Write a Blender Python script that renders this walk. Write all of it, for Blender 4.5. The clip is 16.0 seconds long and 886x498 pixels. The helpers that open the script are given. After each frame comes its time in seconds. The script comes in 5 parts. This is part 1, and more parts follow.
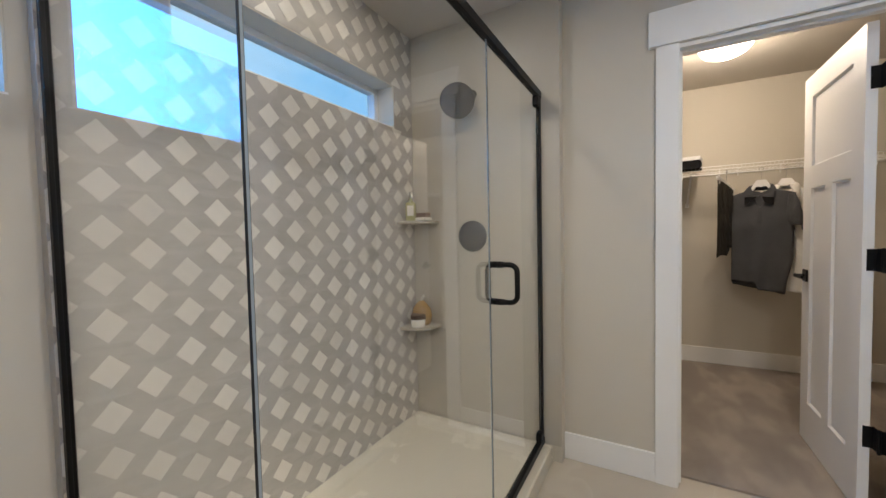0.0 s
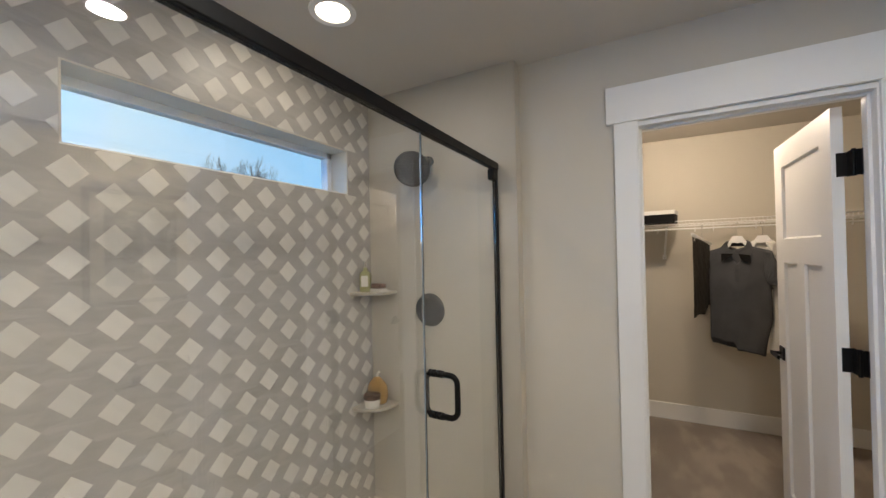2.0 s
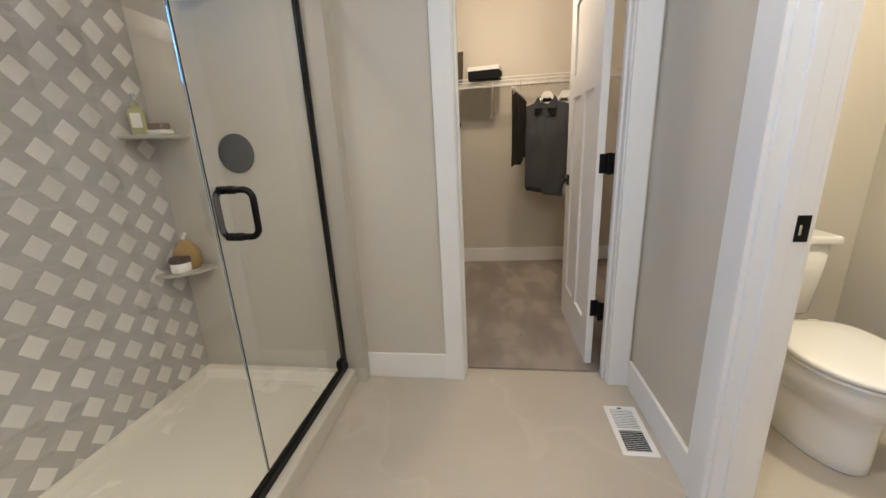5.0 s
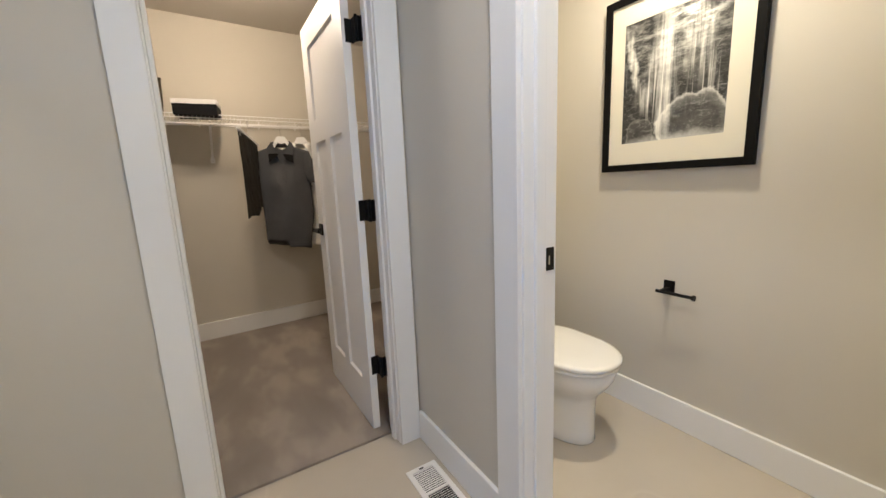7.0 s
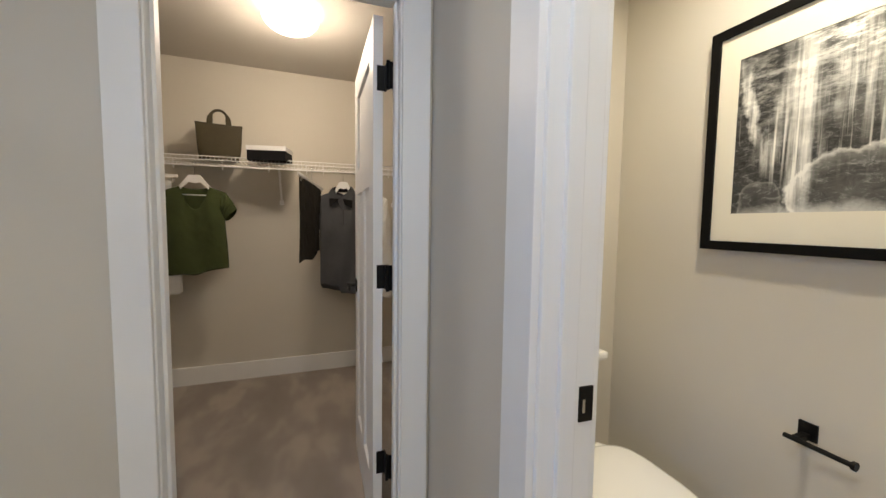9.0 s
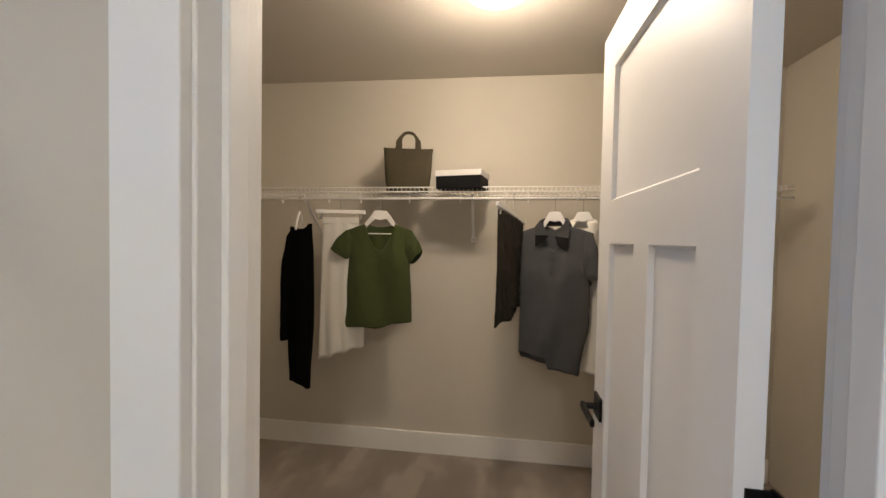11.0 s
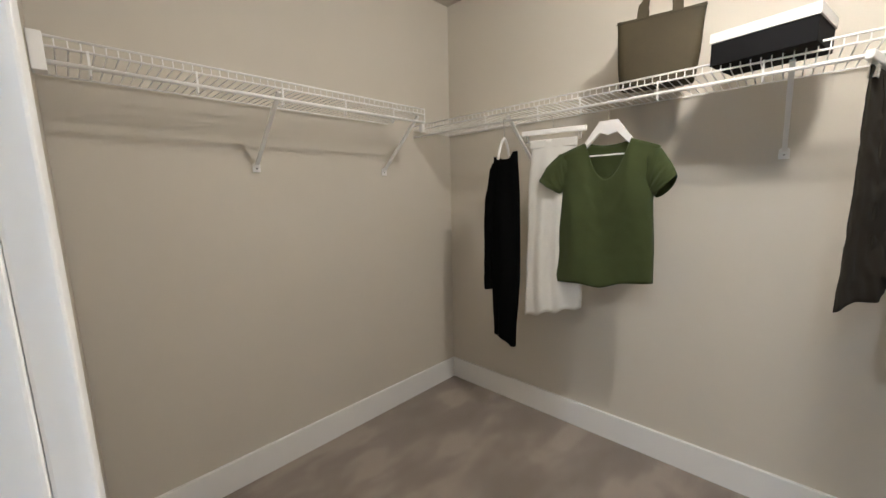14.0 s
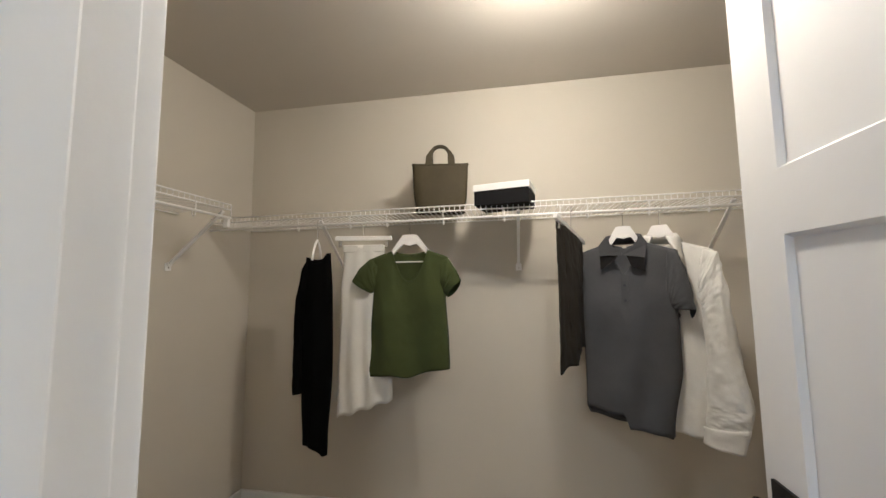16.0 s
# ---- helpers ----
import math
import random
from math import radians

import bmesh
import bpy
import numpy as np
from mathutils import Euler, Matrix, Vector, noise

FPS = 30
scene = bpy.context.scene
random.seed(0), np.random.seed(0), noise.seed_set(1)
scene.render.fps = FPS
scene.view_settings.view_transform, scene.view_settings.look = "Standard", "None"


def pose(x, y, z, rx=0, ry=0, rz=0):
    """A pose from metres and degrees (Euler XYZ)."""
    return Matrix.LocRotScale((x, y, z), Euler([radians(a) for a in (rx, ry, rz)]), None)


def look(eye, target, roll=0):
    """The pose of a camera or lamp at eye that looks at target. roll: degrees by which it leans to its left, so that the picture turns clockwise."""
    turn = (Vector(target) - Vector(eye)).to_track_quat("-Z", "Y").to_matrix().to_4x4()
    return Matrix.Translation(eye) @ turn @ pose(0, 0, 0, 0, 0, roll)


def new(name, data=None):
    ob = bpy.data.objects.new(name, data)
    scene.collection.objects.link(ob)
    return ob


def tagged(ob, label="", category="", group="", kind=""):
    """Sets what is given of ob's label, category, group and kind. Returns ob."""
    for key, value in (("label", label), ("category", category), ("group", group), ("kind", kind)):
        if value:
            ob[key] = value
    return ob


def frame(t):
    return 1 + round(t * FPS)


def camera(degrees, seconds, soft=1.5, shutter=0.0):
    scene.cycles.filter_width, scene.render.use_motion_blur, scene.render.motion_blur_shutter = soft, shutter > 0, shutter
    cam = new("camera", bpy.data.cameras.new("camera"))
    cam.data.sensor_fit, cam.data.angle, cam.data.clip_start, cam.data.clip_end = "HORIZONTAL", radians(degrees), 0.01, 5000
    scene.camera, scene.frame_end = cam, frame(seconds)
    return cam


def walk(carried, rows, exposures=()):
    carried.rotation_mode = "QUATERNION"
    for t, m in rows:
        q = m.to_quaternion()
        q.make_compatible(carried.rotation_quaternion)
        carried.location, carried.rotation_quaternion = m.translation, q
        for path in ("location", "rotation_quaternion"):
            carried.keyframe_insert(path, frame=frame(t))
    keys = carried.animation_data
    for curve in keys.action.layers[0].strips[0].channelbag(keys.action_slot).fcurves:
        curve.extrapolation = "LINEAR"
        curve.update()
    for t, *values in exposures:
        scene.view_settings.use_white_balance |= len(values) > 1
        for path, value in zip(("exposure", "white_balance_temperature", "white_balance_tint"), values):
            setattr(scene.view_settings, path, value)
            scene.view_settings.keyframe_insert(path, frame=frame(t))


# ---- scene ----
cam = camera(100.2, 16.0)
PATH = [
    (0, (0.147, 0.125, 1.223), (-0.846, 1.86, 1.144), -1.2),
    (0.5, (0.133, 0.162, 1.308), (-0.796, 1.933, 1.305), -1.3),
    (1, (0.15, 0.216, 1.436), (-0.795, 1.977, 1.511), -1.3),
    (1.5, (0.19, 0.286, 1.5), (-0.776, 2.036, 1.569), -1.2),
    (2, (0.265, 0.352, 1.517), (-0.699, 2.105, 1.537), -1.2),
    (2.5, (0.321, 0.396, 1.504), (-0.601, 2.169, 1.435), -1.4),
    (3, (0.371, 0.42, 1.469), (-0.491, 2.214, 1.283), -2.0),
    (5.5, (0.405, 0.456, 1.158), (0.494, 2.373, 0.595), -2.8),
    (6, (0.321, 0.526, 1.147), (0.851, 2.38, 0.616), -2.9),
    (6.5, (0.254, 0.607, 1.157), (1.118, 2.354, 0.706), -2.9),
    (7, (0.354, 0.712, 1.183), (1.382, 2.393, 0.838), -2.4),
    (7.5, (0.524, 0.788, 1.208), (1.579, 2.466, 0.945), -1.8),
    (8, (0.649, 0.817, 1.24), (1.644, 2.539, 1.036), -1.2),
    (8.5, (0.719, 0.823, 1.275), (1.548, 2.636, 1.119), -0.4),
    (9, (0.702, 0.898, 1.289), (1.327, 2.793, 1.15), 0.8),
    (11.5, (0.55, 2.002, 1.45), (-0.084, 3.899, 1.426), 0.5),
    (12, (0.508, 2.167, 1.446), (-0.48, 3.907, 1.438), -0.1),
    (12.5, (0.491, 2.286, 1.456), (-0.827, 3.79, 1.435), -0.3),
    (13, (0.481, 2.337, 1.431), (-1.001, 3.676, 1.315), -0.7),
    (13.5, (0.49, 2.322, 1.382), (-0.997, 3.634, 1.125), -1.4),
    (14, (0.5, 2.284, 1.323), (-0.9, 3.68, 1.021), -1.3),
    (14.5, (0.473, 2.263, 1.272), (-0.741, 3.843, 1.098), -0.7),
    (15, (0.463, 2.207, 1.279), (-0.483, 3.969, 1.299), -0.1),
    (15.5, (0.436, 2.152, 1.325), (-0.223, 4.033, 1.487), 0.1),
    (16, (0.441, 2.114, 1.353), (0.007, 4.057, 1.536), -0.6),
]
EXPOSURES = [(0, 0.38, 6300, 9), (3, 0.36, 6500, 9), (5.5, 0.56, 6420, 8), (7.5, 0.37, 6350, 9), (9, 0.22, 6280, 8), (11.5, 0.56, 6350, 9), (12, 0.70, 6080, 9), (12.5, 0.90, 5800, 8), (13.2, 1.14, 5100, 5), (14.5, 1.18, 5420, 5), (15, 1.06, 5500, 5), (16, 0.80, 5480, 5)]
walk(cam, [(t, look(eye, target, roll)) for t, eye, target, roll in PATH], EXPOSURES)


# ---- world and lights ----
CEIL, CLOSET_CEIL = 2.440, 2.474
world = bpy.data.worlds.new("world")
scene.world = world
world.use_nodes = True
_wn = world.node_tree.nodes
_sky = _wn.new("ShaderNodeTexSky")
_sky.sky_type = "NISHITA"
_sky.sun_disc = False
_sky.sun_elevation, _sky.sun_rotation = radians(8), radians(90)
world.node_tree.links.new(_sky.outputs[0], _wn["Background"].inputs[0])
_wn["Background"].inputs[1].default_value = 0.1


def lamp(name, kind, energy, color, m, size=0.1, size_y=None, spread=None):
    data = bpy.data.lights.new(name, kind)
    data.energy, data.color = energy, color
    if kind == "AREA":
        data.size = size
        data.shape = "RECTANGLE" if size_y else "DISK"
        if size_y:
            data.size_y = size_y
        if spread:
            data.spread = radians(spread)
    else:
        data.shadow_soft_size = size
    ob = new(name, data)
    ob.matrix_world = m
    return ob


WARM = (1.0, 0.87, 0.72)
DAY = (0.06, 0.35, 1.0)
lamp("shower_lamp", "AREA", 2.5, WARM, pose(-0.75, 1.38, 2.432), 0.11)
# unseen ceiling lamp, assumed behind the starting viewpoint to light the bathroom
lamp("bath_fill", "AREA", 10, WARM, pose(0.20, -0.60, 2.432), 0.30)
# added lamp without a fixture, brightens the jamb of the closet doorway
lamp("doorway_fill", "AREA", 9.5, (1.0, 0.94, 0.87), pose(0.70, 0.95, 2.432), 0.11)
lamp("toilet_lamp", "AREA", 15, (1.0, 0.88, 0.69), pose(1.70, 1.50, 2.432), 0.09)
lamp("closet_bulb", "POINT", 16.5, (1.0, 0.815, 0.635), pose(0.550, 3.225, CLOSET_CEIL - 0.165), 0.045)
lamp("side_window_light", "AREA", 13, DAY, pose(-1.352, -0.80, 1.82, 0, -90, 0), 0.50, 2.44, 140)

# ---- materials ----


def nodes_of(name):
    m = bpy.data.materials.new(name)
    m.use_nodes = True
    nt = m.node_tree
    return m, nt, nt.nodes["Principled BSDF"]


def noise_node(nt, scale, detail=4.0, rough=0.55, stretch=None):
    tex = nt.nodes.new("ShaderNodeTexNoise")
    tex.inputs["Scale"].default_value, tex.inputs["Detail"].default_value = scale, detail
    tex.inputs["Roughness"].default_value = rough
    co = nt.nodes.new("ShaderNodeTexCoord")
    src = co.outputs["Object"]
    if stretch:
        mp = nt.nodes.new("ShaderNodeMapping")
        mp.inputs["Scale"].default_value = stretch
        nt.links.new(src, mp.inputs[0])
        src = mp.outputs[0]
    nt.links.new(src, tex.inputs["Vector"])
    return tex


def ramp_node(nt, src, stops):
    r = nt.nodes.new("ShaderNodeValToRGB")
    while len(r.color_ramp.elements) < len(stops):
        r.color_ramp.elements.new(0.5)
    for el, (p, c) in zip(r.color_ramp.elements, stops):
        el.position, el.color = p, (*c, 1)
    nt.links.new(src, r.inputs[0])
    return r


def tint(c, k):
    return tuple(min(1.0, v * k) for v in c)


def surface(name, color, rough=0.6, metal=0.0, vary=0.06, big=2.0, fine=60.0, bump=0.1, dist=0.002, stretch=None, sheen=0.0, coat=0.0, fine_vary=0.0, random_vary=0.0, spec=0.5):
    """Paint, cloth, metal or stone: two scales of variation in colour, gloss and relief."""
    m, nt, b = nodes_of(name)
    n1 = noise_node(nt, big, 5, 0.6, stretch)
    n2 = noise_node(nt, fine, 3, 0.6, stretch)
    r1 = ramp_node(nt, n1.outputs[0], [(0.3, tint(color, 1 - vary)), (0.7, tint(color, 1 + vary))])
    col = r1.outputs[0]
    if fine_vary:
        r2 = ramp_node(nt, n2.outputs[0], [(0.3, (1 - fine_vary,) * 3), (0.7, (1 + fine_vary,) * 3)])
        mx = nt.nodes.new("ShaderNodeMix")
        mx.data_type, mx.blend_type = "RGBA", "MULTIPLY"
        mx.inputs[0].default_value = 1.0
        nt.links.new(col, mx.inputs[6]), nt.links.new(r2.outputs[0], mx.inputs[7])
        col = mx.outputs[2]
    if random_vary:
        info = nt.nodes.new("ShaderNodeObjectInfo")
        r3 = ramp_node(nt, info.outputs["Random"], [(0.0, (1 - random_vary,) * 3), (1.0, (1.0,) * 3)])
        mx = nt.nodes.new("ShaderNodeMix")
        mx.data_type, mx.blend_type = "RGBA", "MULTIPLY"
        mx.inputs[0].default_value = 1.0
        nt.links.new(col, mx.inputs[6]), nt.links.new(r3.outputs[0], mx.inputs[7])
        col = mx.outputs[2]
    nt.links.new(col, b.inputs["Base Color"])
    rr = ramp_node(nt, n1.outputs[0], [(0.3, (max(0.02, rough - 0.06),) * 3), (0.7, (min(1, rough + 0.06),) * 3)])
    nt.links.new(rr.outputs[0], b.inputs["Roughness"])
    b.inputs["Metallic"].default_value = metal
    b.inputs["Sheen Weight"].default_value = sheen
    b.inputs["Specular IOR Level"].default_value = spec
    b.inputs["Coat Weight"].default_value = coat
    if bump:
        bp = nt.nodes.new("ShaderNodeBump")
        bp.inputs["Strength"].default_value, bp.inputs["Distance"].default_value = bump, dist
        nt.links.new(n2.outputs[0], bp.inputs["Height"])
        nt.links.new(bp.outputs[0], b.inputs["Normal"])
    return m


def glass_material(name, color, rough=0.0):
    m, nt, b = nodes_of(name)
    b.inputs["Base Color"].default_value = (*color, 1)
    b.inputs["Transmission Weight"].default_value = 1.0
    b.inputs["Roughness"].default_value = rough
    b.inputs["IOR"].default_value = 1.5
    return m


def glow_material(name, color, strength):
    m, nt, b = nodes_of(name)
    b.inputs["Base Color"].default_value = (*color, 1)
    b.inputs["Emission Color"].default_value = (*color, 1)
    b.inputs["Emission Strength"].default_value = strength
    return m


def sky_material():
    """Evening sky: deep blue away from the sunset, paler and clouded towards it."""
    m, nt, b = nodes_of("evening_sky")
    co = nt.nodes.new("ShaderNodeTexCoord")
    sep = nt.nodes.new("ShaderNodeSeparateXYZ")
    nt.links.new(co.outputs["Object"], sep.inputs[0])
    mr = nt.nodes.new("ShaderNodeMapRange")
    mr.inputs["From Min"].default_value, mr.inputs["From Max"].default_value = -20.0, 80.0
    nt.links.new(sep.outputs["Y"], mr.inputs["Value"])
    n = noise_node(nt, 0.045, 6, 0.6, (1, 0.5, 1.6))
    cloud = ramp_node(nt, n.outputs[0], [(0.40, (0, 0, 0)), (0.70, (1, 1, 1))])
    grad = ramp_node(nt, mr.outputs[0], [(0.0, (0.15, 1.10, 2.80)), (0.22, (0.16, 0.62, 1.45)), (0.42, (0.44, 0.64, 0.80)), (0.72, (0.19, 0.48, 0.82)), (1.0, (0.16, 0.44, 0.80))])
    side = nt.nodes.new("ShaderNodeMath")
    side.operation = "MULTIPLY"
    nt.links.new(cloud.outputs[0], side.inputs[0]), nt.links.new(mr.outputs[0], side.inputs[1])
    mx = nt.nodes.new("ShaderNodeMix")
    mx.data_type = "RGBA"
    nt.links.new(side.outputs[0], mx.inputs[0]), nt.links.new(grad.outputs[0], mx.inputs[6])
    mx.blend_type = "MULTIPLY"
    mx.inputs[7].default_value = (1.8, 1.25, 1.06, 1)
    nt.links.new(mx.outputs[2], b.inputs["Emission Color"])
    b.inputs["Base Color"].default_value = (0, 0, 0, 1)
    b.inputs["Emission Strength"].default_value = 1.0
    return m


def floor_material():
    m, nt, b = nodes_of("stone_look_floor")
    n1 = noise_node(nt, 1.3, 6, 0.55)
    base = ramp_node(nt, n1.outputs[0], [(0.3, (0.47, 0.415, 0.335)), (0.5, (0.51, 0.455, 0.375)), (0.72, (0.55, 0.495, 0.415))])
    n2 = noise_node(nt, 0.75, 3.5, 0.5)
    vein = ramp_node(nt, n2.outputs[0], [(0.488, (0, 0, 0)), (0.5, (1, 1, 1)), (0.503, (0, 0, 0))])
    mx = nt.nodes.new("ShaderNodeMix")
    mx.data_type = "RGBA"
    k = nt.nodes.new("ShaderNodeMath")
    k.operation = "MULTIPLY"
    k.inputs[1].default_value = 0.16
    nt.links.new(vein.outputs[0], k.inputs[0]), nt.links.new(k.outputs[0], mx.inputs[0])
    nt.links.new(base.outputs[0], mx.inputs[6])
    mx.inputs[7].default_value = (0.72, 0.67, 0.58, 1)
    nt.links.new(mx.outputs[2], b.inputs["Base Color"])
    b.inputs["Roughness"].default_value = 0.42
    n3 = noise_node(nt, 40, 4)
    bp = nt.nodes.new("ShaderNodeBump")
    bp.inputs["Strength"].default_value, bp.inputs["Distance"].default_value = 0.08, 0.002
    nt.links.new(n3.outputs[0], bp.inputs["Height"]), nt.links.new(bp.outputs[0], b.inputs["Normal"])
    return m


def carpet_material():
    m, nt, b = nodes_of("taupe_carpet")
    n1 = noise_node(nt, 3.4, 3, 0.5, (1.3, 0.6, 1))
    n2 = noise_node(nt, 420, 2, 0.7)
    base = ramp_node(nt, n1.outputs[0], [(0.36, (0.275, 0.226, 0.184)), (0.50, (0.325, 0.270, 0.222)), (0.60, (0.430, 0.362, 0.300))])
    f = ramp_node(nt, n2.outputs[0], [(0.25, (0.62, 0.62, 0.62)), (0.75, (1.25, 1.25, 1.25))])
    mx = nt.nodes.new("ShaderNodeMix")
    mx.data_type, mx.blend_type = "RGBA", "MULTIPLY"
    mx.inputs[0].default_value = 1.0
    nt.links.new(base.outputs[0], mx.inputs[6]), nt.links.new(f.outputs[0], mx.inputs[7])
    nt.links.new(mx.outputs[2], b.inputs["Base Color"])
    b.inputs["Roughness"].default_value = 1.0
    b.inputs["Sheen Weight"].default_value = 0.25
    bp = nt.nodes.new("ShaderNodeBump")
    bp.inputs["Strength"].default_value, bp.inputs["Distance"].default_value = 0.8, 0.006
    nt.links.new(n2.outputs[0], bp.inputs["Height"]), nt.links.new(bp.outputs[0], b.inputs["Normal"])
    return m


def waterfall_material(a0, a1, b0, b1):
    """Black and white photograph of a waterfall over dark rocks, between y a0..a1 and z b0..b1."""
    m, nt, b = nodes_of("waterfall_print")
    co = nt.nodes.new("ShaderNodeTexCoord")

    def math_node(op, a, c):
        k = nt.nodes.new("ShaderNodeMath")
        k.operation, k.use_clamp = op, True
        for i, v in enumerate((a, c)):
            if isinstance(v, float):
                k.inputs[i].default_value = v
            else:
                nt.links.new(v, k.inputs[i])
        return k.outputs[0]

    # a slightly warped copy of the coordinates, so that no form is a clean ellipse
    warp = noise_node(nt, 14, 4, 0.6)
    add = nt.nodes.new("ShaderNodeVectorMath")
    add.operation = "MULTIPLY_ADD"
    add.inputs[1].default_value = (0, 0.075, 0.075)
    nt.links.new(warp.outputs["Color"], add.inputs[0]), nt.links.new(co.outputs["Object"], add.inputs[2])

    def form(u, v, su, sv, stops, turn=0.0):
        """Grey values by distance from a point of the print: u from its far edge, v from its top."""
        mp = nt.nodes.new("ShaderNodeMapping")
        mp.vector_type = "TEXTURE"
        mp.inputs["Location"].default_value = (2.072, a1 - (a1 - a0) * u + 0.0375, b1 - (b1 - b0) * v + 0.0375)
        mp.inputs["Rotation"].default_value = (radians(turn), 0, 0)
        mp.inputs["Scale"].default_value = (1.0, su * (a1 - a0), sv * (b1 - b0))
        nt.links.new(add.outputs[0], mp.inputs[0])
        ln = nt.nodes.new("ShaderNodeVectorMath")
        ln.operation = "LENGTH"
        nt.links.new(mp.outputs[0], ln.inputs[0])
        return ramp_node(nt, ln.outputs["Value"], [(p, (g, g, g)) for p, g in stops]).outputs[0]

    rock = noise_node(nt, 26, 9, 0.72, (1, 1, 2.0))
    rock.inputs["Distortion"].default_value = 1.2
    streak = noise_node(nt, 16, 5, 0.62, (1, 2.2, 0.12))
    ledge = noise_node(nt, 15, 7, 0.7, (1, 0.8, 2.6))
    r1 = ramp_node(nt, rock.outputs[0], [(0.36, (0.006, 0.006, 0.006)), (0.54, (0.045, 0.045, 0.043)), (0.72, (0.28, 0.28, 0.27))])
    r2 = ramp_node(nt, streak.outputs[0], [(0.42, (0, 0, 0)), (0.64, (1, 1, 1))]).outputs[0]
    r4 = ramp_node(nt, ledge.outputs[0], [(0.46, (0, 0, 0)), (0.60, (1, 1, 1))]).outputs[0]
    threads = noise_node(nt, 34, 3, 0.5, (1, 2.4, 0.05))
    r5 = ramp_node(nt, threads.outputs[0], [(0.54, (0, 0, 0)), (0.66, (1, 1, 1))]).outputs[0]
    soft = [(0.0, 1.0), (0.45, 0.75), (1.0, 0.0)]
    middle = math_node("MULTIPLY", form(0.44, 0.28, 0.17, 0.42, soft), math_node("ADD", r2, 0.22))
    top = math_node("MULTIPLY", form(0.68, 0.06, 0.30, 0.15, soft, 20), math_node("ADD", r4, 0.05))
    left = math_node("MULTIPLY", form(0.11, 0.34, 0.055, 0.38, soft, -12), math_node("ADD", r2, 0.35))
    right = math_node("MULTIPLY", form(0.74, 0.26, 0.17, 0.42, soft), math_node("ADD", r2, 0.10))
    veil = math_node("MULTIPLY", form(0.36, 0.64, 0.26, 0.16, soft), r2)
    banks = math_node("MULTIPLY", form(0.45, 0.22, 0.85, 0.32, soft), math_node("MULTIPLY", r4, 0.42))
    curtain = math_node("MULTIPLY", form(0.50, 0.58, 0.75, 0.30, soft), math_node("MULTIPLY", r5, 0.8))
    dome = form(0.72, 0.90, 0.36, 0.24, [(0.0, 0.10), (0.60, 0.03), (0.84, 0.16), (0.94, 0.62), (1.0, 0.0)])
    stone = form(0.20, 0.93, 0.16, 0.14, [(0.0, 0.03), (0.78, 0.05), (0.92, 0.20), (1.0, 0.0)])
    spill = math_node("MULTIPLY", form(0.44, 0.84, 0.10, 0.16, soft), math_node("ADD", r2, 0.3))
    foam = math_node("MULTIPLY", form(0.55, 1.03, 0.60, 0.10, soft), 0.7)
    keep = form(0.72, 0.90, 0.36, 0.24, [(0.90, 0.16), (1.0, 1.0)])
    water = middle
    for k in (top, left, right, veil, banks, curtain):
        water = math_node("ADD", water, k)
    water = math_node("MULTIPLY", water, keep)
    for k in (dome, stone, spill, foam):
        water = math_node("ADD", water, k)
    mx = nt.nodes.new("ShaderNodeMix")
    mx.data_type = "RGBA"
    nt.links.new(water, mx.inputs[0])
    nt.links.new(r1.outputs[0], mx.inputs[6])
    mx.inputs[7].default_value = (0.80, 0.78, 0.71, 1)
    nt.links.new(mx.outputs[2], b.inputs["Base Color"])
    b.inputs["Roughness"].default_value = 0.35
    return m


PAINT = surface("greige_wall_paint", (0.60, 0.558, 0.478), 0.75, vary=0.02, big=1.5, fine=160, bump=0.12, dist=0.0015)
CEILING_PAINT = surface("greige_ceiling_paint", (0.56, 0.52, 0.46), 0.85, vary=0.02, big=1.5, fine=90, bump=0.25, dist=0.003)
TRIM = surface("white_semigloss_trim", (0.84, 0.832, 0.808), 0.50, vary=0.015, big=3, fine=120, bump=0.04)
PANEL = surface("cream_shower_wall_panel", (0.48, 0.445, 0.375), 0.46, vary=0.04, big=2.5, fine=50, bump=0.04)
ACRYLIC = surface("cream_acrylic", (0.66, 0.62, 0.52), 0.25, vary=0.02, big=3, fine=80, bump=0.02)
PORCELAIN = surface("white_porcelain", (0.83, 0.81, 0.76), 0.10, vary=0.01, big=3, fine=40, bump=0.0, coat=0.5)
BLACK = surface("matte_black_metal", (0.005, 0.0045, 0.0045), 0.42, metal=0.0, vary=0.15, big=8, fine=200, bump=0.05, spec=0.2)
NOZZLE = surface("pale_rubber_nozzle", (0.15, 0.15, 0.145), 0.6, bump=0)
GUNMETAL = surface("dark_grey_metal", (0.040, 0.044, 0.054), 0.42, metal=0.6, vary=0.12, big=8, fine=200, bump=0.05)
DARK = surface("black_duct_shade", (0.006, 0.006, 0.006), 0.8, bump=0)
STEEL = surface("polished_steel", (0.62, 0.62, 0.62), 0.18, metal=1.0, vary=0.05, bump=0)
GROUND_TILE = surface("grey_marble_mosaic", (0.40, 0.378, 0.35), 0.42, vary=0.10, big=9, fine=34, bump=0.05, stretch=(1, 0.6, 1.8), fine_vary=0.06)
WHITE_TILE = surface("white_marble_diamond", (0.72, 0.695, 0.635), 0.40, vary=0.05, big=12, fine=60, bump=0.03, random_vary=0.18)
GREY_TILE = surface("pale_grey_marble_strip", (0.42, 0.398, 0.37), 0.42, vary=0.10, big=14, fine=60, bump=0.03, stretch=(1, 0.4, 2), random_vary=0.12)
SEAL = surface("smoky_vinyl_seal", (0.018, 0.019, 0.021), 0.45, bump=0, spec=0.2)
